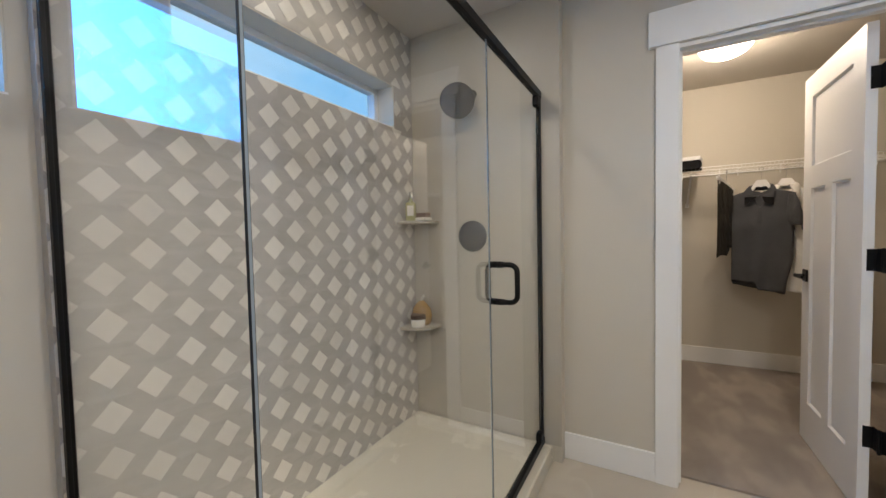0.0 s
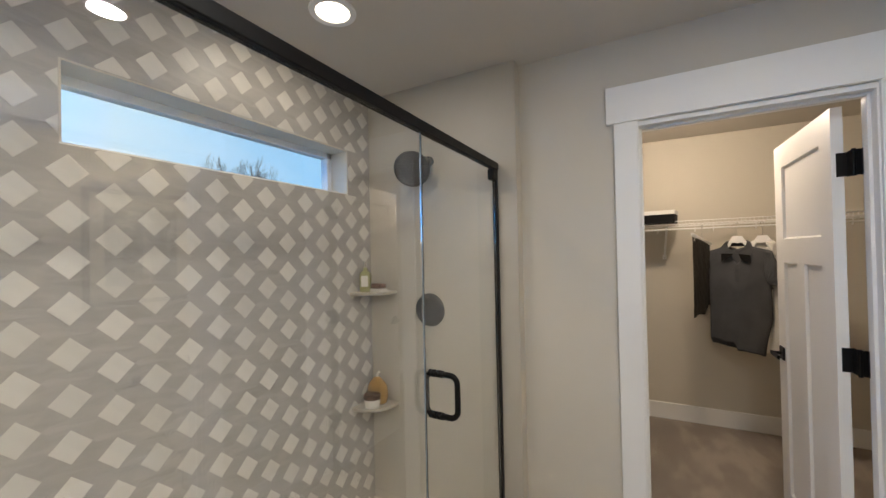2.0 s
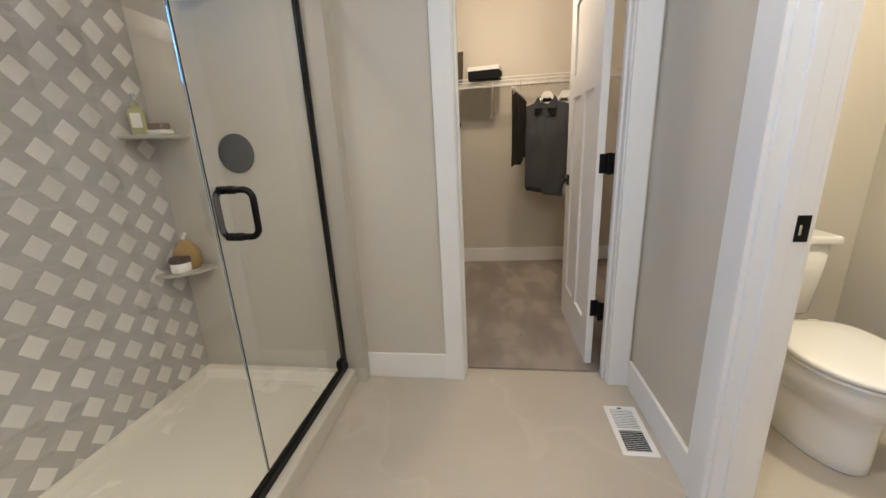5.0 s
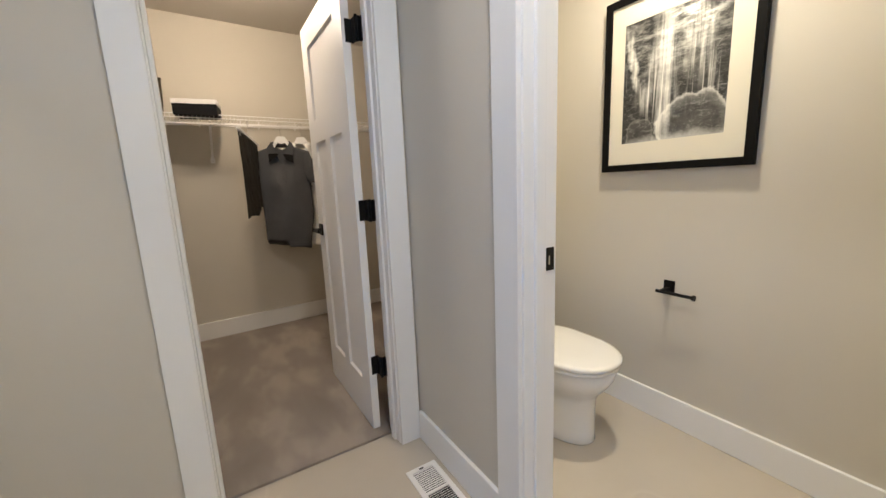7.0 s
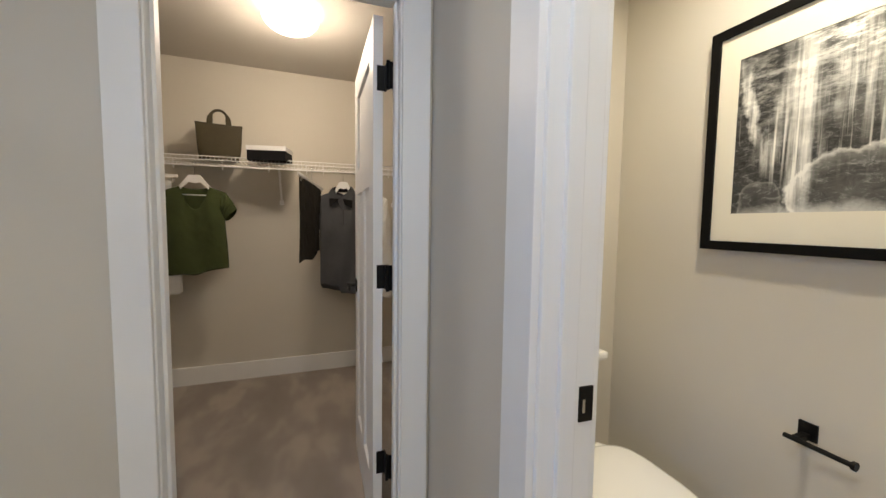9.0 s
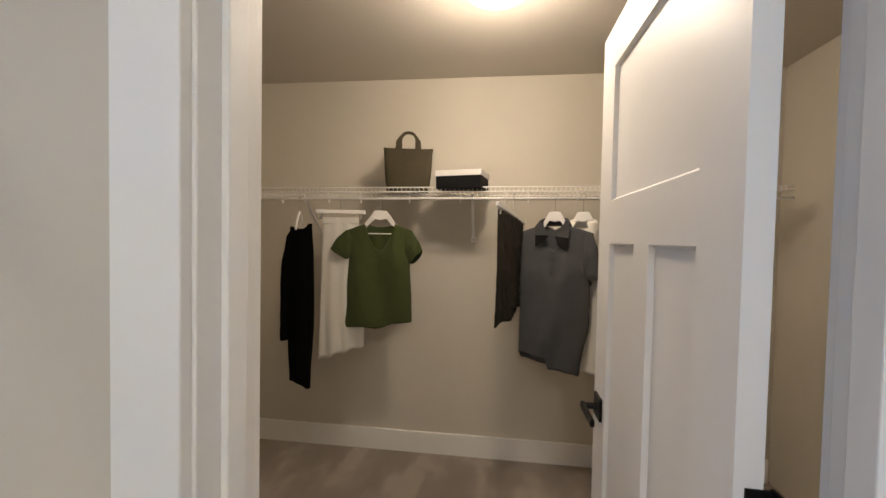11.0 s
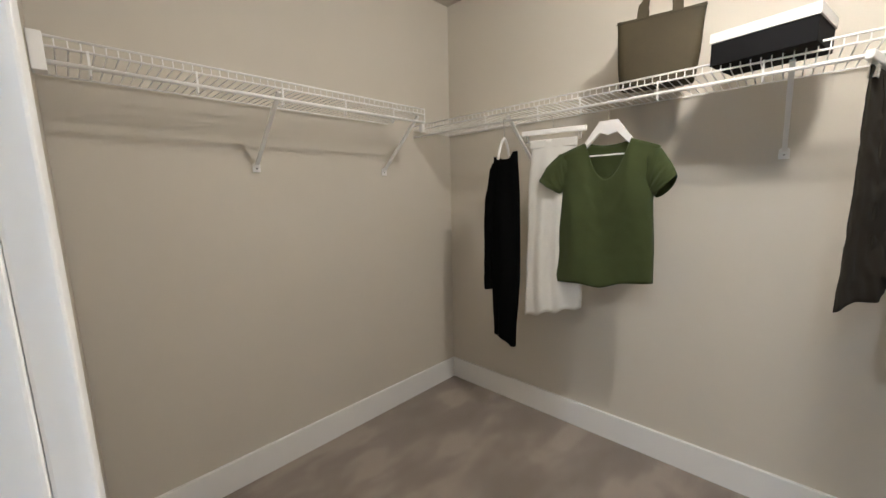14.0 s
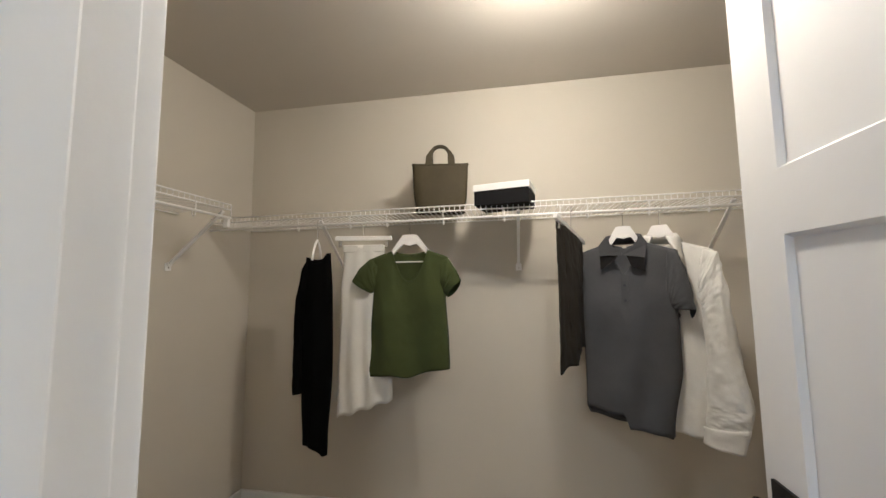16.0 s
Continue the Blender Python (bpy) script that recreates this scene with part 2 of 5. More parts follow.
GLASS_EDGE = surface("pale_blue_glass_edge", (0.30, 0.36, 0.40), 0.12, vary=0.05, bump=0, coat=0.5)
FLOOR = floor_material()
CARPET = carpet_material()
GLASS = glass_material("clear_glass", (0.985, 0.995, 0.985))
SKY = sky_material()
VINYL = surface("white_vinyl_frame", (0.80, 0.80, 0.79), 0.35, vary=0.01, bump=0.02)
LAMP_GLASS = glow_material("lit_frosted_glass", (1.0, 0.815, 0.635), 17.0)
CAN_GLOW = glow_material("lit_lens", (1.0, 0.86, 0.66), 6.0)

# ---- mesh tools ----


def part(name, bm, material, parent=None, label="", smooth=False, kind=""):
    me = bpy.data.meshes.new(name)
    bm.to_mesh(me)
    bm.free()
    for mm in (material if isinstance(material, (list, tuple)) else [material]):
        me.materials.append(mm)
    if smooth:
        for p in me.polygons:
            p.use_smooth = True
    ob = new(name, me)
    if parent is not None:
        ob.parent = parent
    if label or kind:
        tagged(ob, label, kind=kind)
    return ob


def thing(name, label, category, m=None, group="", kind=""):
    ob = new(name)
    ob.empty_display_size = 0.05
    if m is not None:
        ob.matrix_world = m
    return tagged(ob, label, category, group, kind)


def box(bm, x0, x1, y0, y1, z0, z1, bevel=0.0, seg=2):
    g = bmesh.ops.create_cube(bm, size=1.0)
    vs = g["verts"]
    for v in vs:
        v.co = Vector((x0 + (v.co.x + 0.5) * (x1 - x0), y0 + (v.co.y + 0.5) * (y1 - y0), z0 + (v.co.z + 0.5) * (z1 - z0)))
    if bevel > 0:
        es = list({e for v in vs for e in v.link_edges})
        bmesh.ops.bevel(bm, geom=es, offset=bevel, segments=seg, affect="EDGES", profile=0.5)
    return bm


def boxes(*specs, bevel=0.0):
    bm = bmesh.new()
    for s in specs:
        box(bm, *s, bevel=bevel)
    return bm


def tube(bm, pts, r, seg=8, cap=True, closed=False):
    """A round bar along pts; r: one radius or one a point."""
    pts = [Vector(p) for p in pts]
    n = len(pts)
    rs = r if isinstance(r, (list, tuple)) else [r] * n
    rings = []
    side = None
    for i, p in enumerate(pts):
        a = pts[(i - 1) % n] if (i or closed) else p
        c = pts[(i + 1) % n] if (i < n - 1 or closed) else p
        d = (c - a).normalized()
        if side is None:
            side = d.orthogonal().normalized()
        side = (side - d * side.dot(d))
        side = side.normalized() if side.length > 1e-6 else d.orthogonal().normalized()
        up = d.cross(side)
        rings.append([bm.verts.new(p + (side * math.cos(2 * math.pi * k / seg) + up * math.sin(2 * math.pi * k / seg)) * rs[i]) for k in range(seg)])
    for i in range(n if closed else n - 1):
        a, c = rings[i], rings[(i + 1) % n]
        for k in range(seg):
            bm.faces.new((a[k], a[(k + 1) % seg], c[(k + 1) % seg], c[k]))
    if cap and not closed:
        bm.faces.new(rings[0][::-1]), bm.faces.new(rings[-1])
    return bm


def disc_body(bm, profile, seg=28, m=None):
    """A body of revolution round z from (radius, height) pairs."""
    m = m or Matrix()
    rings = []
    for r, z in profile:
        rings.append([bm.verts.new(m @ Vector((r * math.cos(2 * math.pi * k / seg), r * math.sin(2 * math.pi * k / seg), z))) for k in range(seg)])
    for a, c in zip(rings, rings[1:]):
        for k in range(seg):
            bm.faces.new((a[k], a[(k + 1) % seg], c[(k + 1) % seg], c[k]))
    bm.faces.new(rings[0][::-1]), bm.faces.new(rings[-1])
    return bm


def loft(bm, rings, cap=True):
    """Rings of points of equal count, skinned one to the next."""
    vs = [[bm.verts.new(p) for p in r] for r in rings]
    n = len(vs[0])
    for a, c in zip(vs, vs[1:]):
        for k in range(n):
            bm.faces.new((a[k], a[(k + 1) % n], c[(k + 1) % n], c[k]))
    if cap:
        bm.faces.new(vs[0][::-1]), bm.faces.new(vs[-1])
    bmesh.ops.recalc_face_normals(bm, faces=bm.faces[:])
    return bm


def structure(name, label, bm, material, category="", smooth=False):
    ob = part(name, bm, material, smooth=smooth)
    return tagged(ob, label, category or name.split("_")[0], kind="structure")


# ---- the large structure ----
WX, CX = -1.222, -1.250          # window wall, closet side wall
TILE_X = -1.180                  # face of the mosaic
BY, CY = 2.157, 2.258            # bath face and closet face of the door wall
PX0, PX1 = 1.070, 1.185          # wall between bath and toilet room
RX = 2.100                       # toilet room's side wall
FAR, SKEW = 4.115, 0.043          # closet's far wall at its corner, and how it runs out of square
SHY = 2.080                      # shower's end wall
BACK = -2.30
OL, OR, OH = 0.247, 0.958, 2.045  # closet door opening
W2Y0, W2Y1, W2Z0, W2Z1 = -2.00, 0.400, 1.585, 2.055
W1Y0, W1Y1, W1Z0, W1Z1 = 0.745, 1.897, 1.848, 2.094

structure("floor", "beige stone-look bathroom floor with faint veins", boxes((WX - 0.2, RX + 0.2, BACK - 0.2, 2.2455, -0.12, 0.0), (PX0 + 0.06, RX + 0.2, 2.244, 2.47, -0.12, 0.0)), FLOOR)
structure("floor_closet", "taupe cut-pile closet carpet with brushed streaks", boxes((CX - 0.2, PX0 + 0.06, 2.245, FAR + 0.35, -0.12, 0.012), (PX0 + 0.06, 2.45, 2.472, FAR + 0.35, -0.12, 0.012)), CARPET)
structure("ceiling", "greige painted flat bathroom ceiling", boxes((WX - 0.2, RX + 0.2, BACK - 0.2, 2.20, CEIL, CEIL + 0.12)), CEILING_PAINT)
structure("ceiling_closet", "greige painted flat closet ceiling", boxes((CX - 0.2, 2.45, 2.20, FAR + 0.35, CLOSET_CEIL, CLOSET_CEIL + 0.12)), CEILING_PAINT)

T = 0.16
structure("wall_window", "greige painted outside wall with two high windows", boxes(
    (WX - T, WX, BACK, W2Y0, 0, CEIL), (WX - T, WX, W2Y1, W1Y0, 0, CEIL), (WX - T, WX, W1Y1, CY - 0.02, 0, CEIL),
    (WX - T, WX, W2Y0, W2Y1, 0, W2Z0), (WX - T, WX, W2Y0, W2Y1, W2Z1, CEIL),
    (WX - T, WX, W1Y0, W1Y1, 0, W1Z0), (WX - T, WX, W1Y0, W1Y1, W1Z1, CEIL)), PAINT)
structure("wall_closet_side", "greige painted closet side wall", boxes((CX - T, CX, CY - 0.02, FAR + 0.05, 0, CLOSET_CEIL)), PAINT)
FAR_POSE = pose(CX, FAR, 0, 0, 0, math.degrees(math.atan(SKEW)))


def far_y(x):
    """The far wall's face at x."""
    return FAR + SKEW * (x - CX)


structure("wall_closet_far", "greige painted closet end wall", boxes((-T, 3.75, 0, 0.12, 0, CLOSET_CEIL)), PAINT).matrix_world = FAR_POSE
structure("wall_closet_right", "greige painted closet wall behind the door", boxes((2.20, 2.45, 2.47, FAR + 0.3, 0, CLOSET_CEIL)), PAINT)
structure("wall_door", "greige painted wall with the closet doorway", boxes(
    (WX, OL - 0.02, BY, CY, 0, CEIL), (OR + 0.02, PX1, BY, CY, 0, CEIL), (OL - 0.02, OR + 0.02, BY, CY, OH + 0.02, CEIL)), PAINT)
structure("wall_shower_end", "greige wall thickened at the end of the shower", boxes((WX, -0.275, SHY + 0.007, BY, 0, CEIL)), PAINT)
structure("wall_toilet_room", "greige painted wall with the toilet room doorway", boxes(
    (PX0, PX1, 1.470, BY, 0, CEIL), (PX0, PX1, BACK, 0.70, 0, CEIL), (PX0, PX1, 0.70, 1.470, OH + 0.02, CEIL)), PAINT)
structure("wall_toilet_side", "greige painted toilet room side wall", boxes((RX, RX + 0.12, BACK, 2.47, 0, CEIL)), PAINT)
structure("wall_toilet_end", "greige painted toilet room end wall", boxes((PX1 - 0.02, RX, 2.372, 2.47, 0, CEIL), (PX1 - 0.02, PX1, CY, 2.372, 0, CEIL)), PAINT)
structure("wall_toilet_front", "greige painted toilet room front wall", boxes((PX1, RX, 0.30, 0.42, 0, CEIL)), PAINT)
structure("wall_back", "greige painted bathroom wall", boxes((WX - T, PX1, BACK - 0.12, BACK, 0, CEIL)), PAINT)
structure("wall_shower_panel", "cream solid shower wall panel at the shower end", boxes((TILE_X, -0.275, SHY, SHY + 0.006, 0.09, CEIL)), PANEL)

# skirting boards
BH, BT = 0.142, 0.016


def skirting(name, *spans):
    structure(name, "white painted flat skirting board", boxes(*spans, bevel=0.003), TRIM, "skirting")


skirting("baseboard_door_wall", (-0.275, 0.150, BY - BT, BY, 0, BH))
skirting("baseboard_toilet_wall", (PX0 - BT, PX0, 1.563, BY - 0.02, 0, BH))
skirting("baseboard_toilet_side", (RX - BT, RX, 0.42, 2.372, 0, BH))
skirting("baseboard_toilet_end", (PX1, RX - BT, 2.372 - BT, 2.372, 0, BH))
skirting("baseboard_closet_side", (CX, CX + BT, CY + 0.018, FAR - BT, 0.010, BH + 0.010))
structure("baseboard_closet_far", "white painted flat skirting board", boxes((0.004, 3.44, -BT, 0, 0.010, BH + 0.010), bevel=0.003), TRIM, "skirting").matrix_world = FAR_POSE
skirting("baseboard_closet_front", (CX + BT, 0.150, CY, CY + BT, 0.010, BH + 0.010))


def doorway_trim():
    """Jambs, stops and flat casings of the closet doorway."""
    j = thing("door_frame", "white painted craftsman door frame with flat casing", "door frame", kind="structure")
    part("jamb", boxes((OL - 0.02, OL, BY - 0.002, CY + 0.002, 0, OH), bevel=0.002), TRIM, j)
    part("jamb", boxes((OR, OR + 0.02, BY - 0.002, CY + 0.002, 0, OH), bevel=0.002), TRIM, j)
    part("head_jamb", boxes((OL - 0.02, OR + 0.02, BY - 0.002, CY + 0.002, OH, OH + 0.02), bevel=0.002), TRIM, j)
    part("stop", boxes((OL, OL + 0.011, BY + 0.035, BY + 0.070, 0, OH - 0.011), bevel=0.002), TRIM, j)
    part("stop", boxes((OR - 0.011, OR, BY + 0.035, BY + 0.070, 0, OH - 0.011), bevel=0.002), TRIM, j)
    part("stop", boxes((OL, OR, BY + 0.035, BY + 0.070, OH - 0.011, OH), bevel=0.002), TRIM, j)
    for y0, y1 in ((BY - 0.019, BY - 0.002), (CY + 0.002, CY + 0.019)):
        part("casing", boxes((0.150, OL - 0.005, y0, y1, 0, OH + 0.02), bevel=0.002), TRIM, j)
        part("casing", boxes((OR + 0.005, 1.058, y0, y1, 0, OH + 0.02), bevel=0.002), TRIM, j)
        out = -0.006 if y0 < BY else 0.006
        part("head_casing", boxes((0.120, 1.066, min(y0, y0 + out), max(y1, y1 + out), OH + 0.021, 2.226), bevel=0.002), TRIM, j)


doorway_trim()


def toilet_doorway_trim():
    j = thing("door_frame", "white painted frame of the toilet room doorway", "door frame", kind="structure")
    y0, y1 = 0.72, 1.452
    part("jamb", boxes((PX0 - 0.002, PX1 + 0.002, y1, 1.470, 0, OH), bevel=0.002), TRIM, j)
    part("jamb", boxes((PX0 - 0.002, PX1 + 0.002, 0.702, y0, 0, OH), bevel=0.002), TRIM, j)
    part("head_jamb", boxes((PX0 - 0.002, PX1 + 0.002, 0.702, 1.470, OH, OH + 0.02), bevel=0.002), TRIM, j)
    part("stop", boxes((PX0 + 0.035, PX0 + 0.070, y1 - 0.011, y1, 0, OH), bevel=0.002), TRIM, j)
    for x0, x1 in ((PX0 - 0.019, PX0 - 0.002), (PX1 + 0.002, PX1 + 0.019)):
        part("casing", boxes((x0, x1, y1 + 0.008, 1.562, 0, OH + 0.02), bevel=0.002), TRIM, j)
        part("casing", boxes((x0, x1, 0.61, y0 - 0.006, 0, OH + 0.02), bevel=0.002), TRIM, j)
        part("head_casing", boxes((x0 - 0.004, x1 + 0.004, 0.58, 1.592, OH + 0.021, 2.20), bevel=0.002), TRIM, j)
    strike = part("strike_plate", boxes((PX0 + 0.084, PX0 + 0.115, y1 - 0.003, y1 + 0.001, 0.922, 0.990), bevel=0.001), BLACK, j, "black metal strike plate")
    part("latch_hole", boxes((PX0 + 0.090, PX0 + 0.096, y1 - 0.0045, y1 - 0.002, 0.940, 0.966)), STEEL, strike, "bright latch hole rim")


toilet_doorway_trim()
# ---- shower ----
GX = -0.380                      # glass front
GY = 0.458                       # glass return


def shower_base():
    bm = bmesh.new()
    x0, x1, y0, y1 = WX + 0.002, -0.325, 0.405, SHY - 0.001
    rim, fl = 0.090, 0.048
    outer = [(x0, y0), (x1, y0), (x1, y1), (x0, y1)]
    loops = []
    for inset, z in ((0.0, 0.0), (0.0, rim - 0.008), (0.006, rim), (0.075, rim), (0.085, rim - 0.006), (0.11, fl + 0.006), (0.13, fl)):
        ring = []
        for k, (x, y) in enumerate(outer):
            sx = min(inset, 0.045) if k in (0, 3) and inset > 0.045 and z >= rim - 0.007 else inset
            sy = min(inset, 0.045) if k in (2, 3) and inset > 0.045 and z >= rim - 0.007 else inset
            if inset > 0.08 and k in (0, 3):
                sx = inset - 0.03
            if inset > 0.08 and k in (2, 3):
                sy = inset - 0.03
            ring.append((x + sx if k in (0, 3) else x - sx, y + sy if k in (0, 1) else y - sy, z))
        loops.append(ring)
    loft(bm, loops)
    base = thing("shower_tray", "cream acrylic shower base with a raised curb", "shower base")
    part("pan", bm, ACRYLIC, base)
    bm = bmesh.new()
    disc_body(bm, [(0.05, fl), (0.05, fl + 0.002), (0.045, fl + 0.003)], 24, pose(-0.78, 1.24, 0))
    part("drain", bm, STEEL, base, "round steel drain cover")


shower_base()


def shower_screen():
    s = thing("shower_enclosure", "frameless clear glass shower enclosure with black metal trim", "shower enclosure")
    t = 0.003
    top = 1.915

    def pane(name, spec, label=""):
        ob = part(name, boxes(spec, bevel=0.0008), GLASS, s, label)
        ob.visible_shadow = False
        return ob
    pane("fixed_pane", (GX - t, GX + t, GY + 0.006, 1.377, 0.100, top))
    pane("return_pane", (TILE_X + 0.004, GX + t, GY - t, GY + t, 0.100, top))
    door = pane("glass_door", (GX - t, GX + t, 1.384, 2.050, 0.136, top - 0.004), "clear glass shower door")
    part("edge_seal", boxes((GX - 0.005, GX + 0.005, 1.3800, 1.3838, 0.14, top)), SEAL, door, "thin black door edge seal")
    part("edge_seal", boxes((GX - 0.0042, GX + 0.0042, 1.3778, 1.3798, 0.14, top)), GLASS_EDGE, door, "pale polished glass edge")
    part("corner_seal", boxes((GX + 0.0045, GX + 0.0065, GY - 0.0040, GY - 0.0008, 0.10, top)), SEAL, s, "thin dark corner seal")
    part("corner_seal", boxes((GX + 0.0036, GX + 0.0060, GY - 0.0006, GY + 0.0046, 0.10, top)), GLASS_EDGE, s, "pale blue polished glass edge")
    part("corner_seal", boxes((GX - 0.004, GX + 0.0050, GY + 0.0048, GY + 0.0060, 0.10, top)), SEAL, s, "thin dark corner seal")
    part("header", boxes((GX - 0.016, GX + 0.016, GY - 0.02, SHY - 0.001, top, top + 0.036), bevel=0.003), BLACK, s, "black metal header rail")
    part("header", boxes((TILE_X + 0.001, GX - 0.016, GY - 0.012, GY + 0.012, top, top + 0.02), bevel=0.003), BLACK, s)
    part("threshold", boxes((GX - 0.016, GX + 0.016, GY, SHY - 0.001, 0.0905, 0.126), bevel=0.003), BLACK, s, "black metal bottom rail")
    part("wall_channel", boxes((TILE_X + 0.001, TILE_X + 0.022, GY - 0.012, GY + 0.012, 0.0905, top), bevel=0.002), BLACK, s)
    part("wall_post", boxes((GX - 0.012, GX + 0.012, 2.051, SHY - 0.001, 0.126, top), bevel=0.002), BLACK, s, "black metal hinge post")
    for z0, z1 in ((top - 0.055, top - 0.002), (0.127, 0.172)):
        part("pivot", boxes((GX - 0.018, GX + 0.018, 2.000, 2.050, z0, z1), bevel=0.008), BLACK, door, "black pivot hinge block")
    for side in (1, -1):
        x0, xo = GX + side * 0.004, GX + side * (0.082 if side > 0 else 0.042)
        r = 0.028
        pts = [(x0, 0, 1.103)]
        for a in range(0, 91, 15):
            pts.append((xo - side * r + side * r * math.sin(radians(a)), 0, 1.103 - r + r * math.cos(radians(a))))
        for a in range(0, 91, 15):
            pts.append((xo - side * r + side * r * math.cos(radians(a)), 0, 0.960 + r - r * math.sin(radians(a))))
        pts.append((x0, 0, 0.960))
        bm = bmesh.new()
        tube(bm, [(x, 1.455, z) for x, y, z in pts], 0.010, 12)
        for z in (1.103, 0.960):
            tube(bm, [(x0, 1.455, z), (x0 + side * 0.016, 1.455, z)], 0.0125, 12)
            tube(bm, [(x0 + side * 0.020, 1.455, z), (x0 + side * 0.024, 1.455, z)], 0.0125, 12)
        part("pull_handle", bm, BLACK, door, "black D-shaped pull handle", smooth=True)


shower_screen()


def shower_fittings():
    h = thing("rain_shower", "round black rain shower head on a short arm", "shower head")
    aim = Matrix.Translation((-0.802, 1.966, 1.955)) @ Vector((-0.30, 0.80, 0.50)).to_track_quat("Z", "Y").to_matrix().to_4x4()
    bm = bmesh.new()
    disc_body(bm, [(0.090, -0.006), (0.096, -0.002), (0.096, 0.006), (0.085, 0.014), (0.035, 0.022), (0.020, 0.040), (0.016, 0.045)], 36, aim @ pose(0, 0, 0))
    part("head", bm, BLACK, h, smooth=True)
    bm = bmesh.new()
    for ring in range(1, 6):
        for k in range(ring * 6):
            a = 2 * math.pi * k / (ring * 6)
            disc_body(bm, [(0.0034, -0.0095), (0.0040, -0.006)], 6, aim @ Matrix.Translation((0.0155 * ring * math.cos(a), 0.0155 * ring * math.sin(a), 0)))
    part("nozzles", bm, NOZZLE, h, "pale spray nozzles", kind="stuff")
    bm = bmesh.new()
    p = aim @ Vector((0, 0, 0.04))
    tube(bm, [p, (-0.768, 2.025, 2.010), (-0.765, SHY, 2.012)], 0.011, 12)
    part("arm", bm, BLACK, h, smooth=True)
    bm = bmesh.new()
    bmesh.ops.create_uvsphere(bm, u_segments=16, v_segments=10, radius=0.024, matrix=Matrix.Translation((-0.768, 2.025, 2.010)))
    part("ball_joint", bm, BLACK, h, smooth=True)
    bm = bmesh.new()
    disc_body(bm, [(0.03, 0.0), (0.03, 0.006), (0.026, 0.010)], 24, Matrix.Translation((-0.765, SHY, 2.012)) @ pose(0, 0, 0, 90))
    part("flange", bm, BLACK, h, smooth=True)
    v = thing("shower_valve", "round dark grey shower control plate", "shower valve")
    bm = bmesh.new()
    disc_body(bm, [(0.088, 0.0), (0.090, 0.004), (0.086, 0.010), (0.050, 0.011)], 40, Matrix.Translation((-0.775, SHY, 1.209)) @ pose(0, 0, 0, 90))
    part("plate", bm, GUNMETAL, v, smooth=True)


shower_fittings()
SHELF_PANEL = surface("cream_stone_shelf", (0.41, 0.375, 0.305), 0.3, vary=0.05, big=10, fine=60, bump=0.03)


def corner_shelf(z, label):
    bm = bmesh.new()
    n, r = 14, 0.185
    rows = []
    for zz, rr in ((z - 0.018, r - 0.004), (z - 0.014, r), (z - 0.004, r), (z, r - 0.004)):
        rows.append([Vector((TILE_X + 0.0005, SHY - 0.0005, zz))] + [Vector((TILE_X + 0.0005 + rr * math.sin(a) ** 0.8, SHY - 0.0005 - rr * math.cos(a) ** 0.8 if math.cos(a) > 1e-6 else SHY - 0.0005, zz)) for a in [math.pi / 2 * k / n for k in range(n + 1)]])
    loft(bm, rows)
    return tagged(part("corner_shelf", bm, SHELF_PANEL), label, "shelf")


corner_shelf(1.307, "cream quarter-round shower corner shelf with bottle and soap")
corner_shelf(0.674, "cream quarter-round shower corner shelf with jar and amber bottle")
OIL = surface("pale_yellow_soap", (0.36, 0.35, 0.15), 0.15, vary=0.05, bump=0, coat=0.6)
AMBER = surface("amber_liquid", (0.36, 0.21, 0.055), 0.12, vary=0.08, bump=0, coat=0.8)
LABEL = surface("cream_paper_label", (0.75, 0.72, 0.64), 0.6, vary=0.03)
BROWN = surface("dark_brown_lid", (0.06, 0.030, 0.018), 0.4, vary=0.1)
SOAPWOOD = surface("brown_soap_bar", (0.16, 0.085, 0.055), 0.5, vary=0.15, big=20)


def pump_bottle(x, y, z):
    b = thing("soap_bottle", "clear pump bottle of yellow liquid soap with cream label", "bottle", pose(x, y, z, 0, 0, 25))
    bm = bmesh.new()
    rows = []
    for z, hw, hd in ((0.0, 0.028, 0.020), (0.004, 0.031, 0.022), (0.095, 0.031, 0.022), (0.108, 0.026, 0.019), (0.118, 0.012, 0.012), (0.136, 0.0105, 0.0105)):
        rows.append([Vector((hw * math.copysign(abs(math.cos(a)) ** (0.35 if z < 0.11 else 1), math.cos(a)), hd * math.copysign(abs(math.sin(a)) ** (0.35 if z < 0.11 else 1), math.sin(a)), z)) for a in [2 * math.pi * k / 24 for k in range(24)]])
    loft(bm, rows)
    part("body", bm, OIL, b, "yellow-green soap in a clear bottle")
    part("paper_label", boxes((-0.019, 0.019, -0.0240, -0.0215, 0.030, 0.090)), LABEL, b)
    bm = bmesh.new()
    tube(bm, [(0, 0, 0.136), (0, 0, 0.150)], 0.0115, 12)
    tube(bm, [(0, 0, 0.150), (0, 0, 0.158)], 0.005, 8)
    tube(bm, [(0, 0, 0.158), (0, 0, 0.170)], 0.009, 12)
    part("pump", bm, STEEL, b, "small bright pump cap")


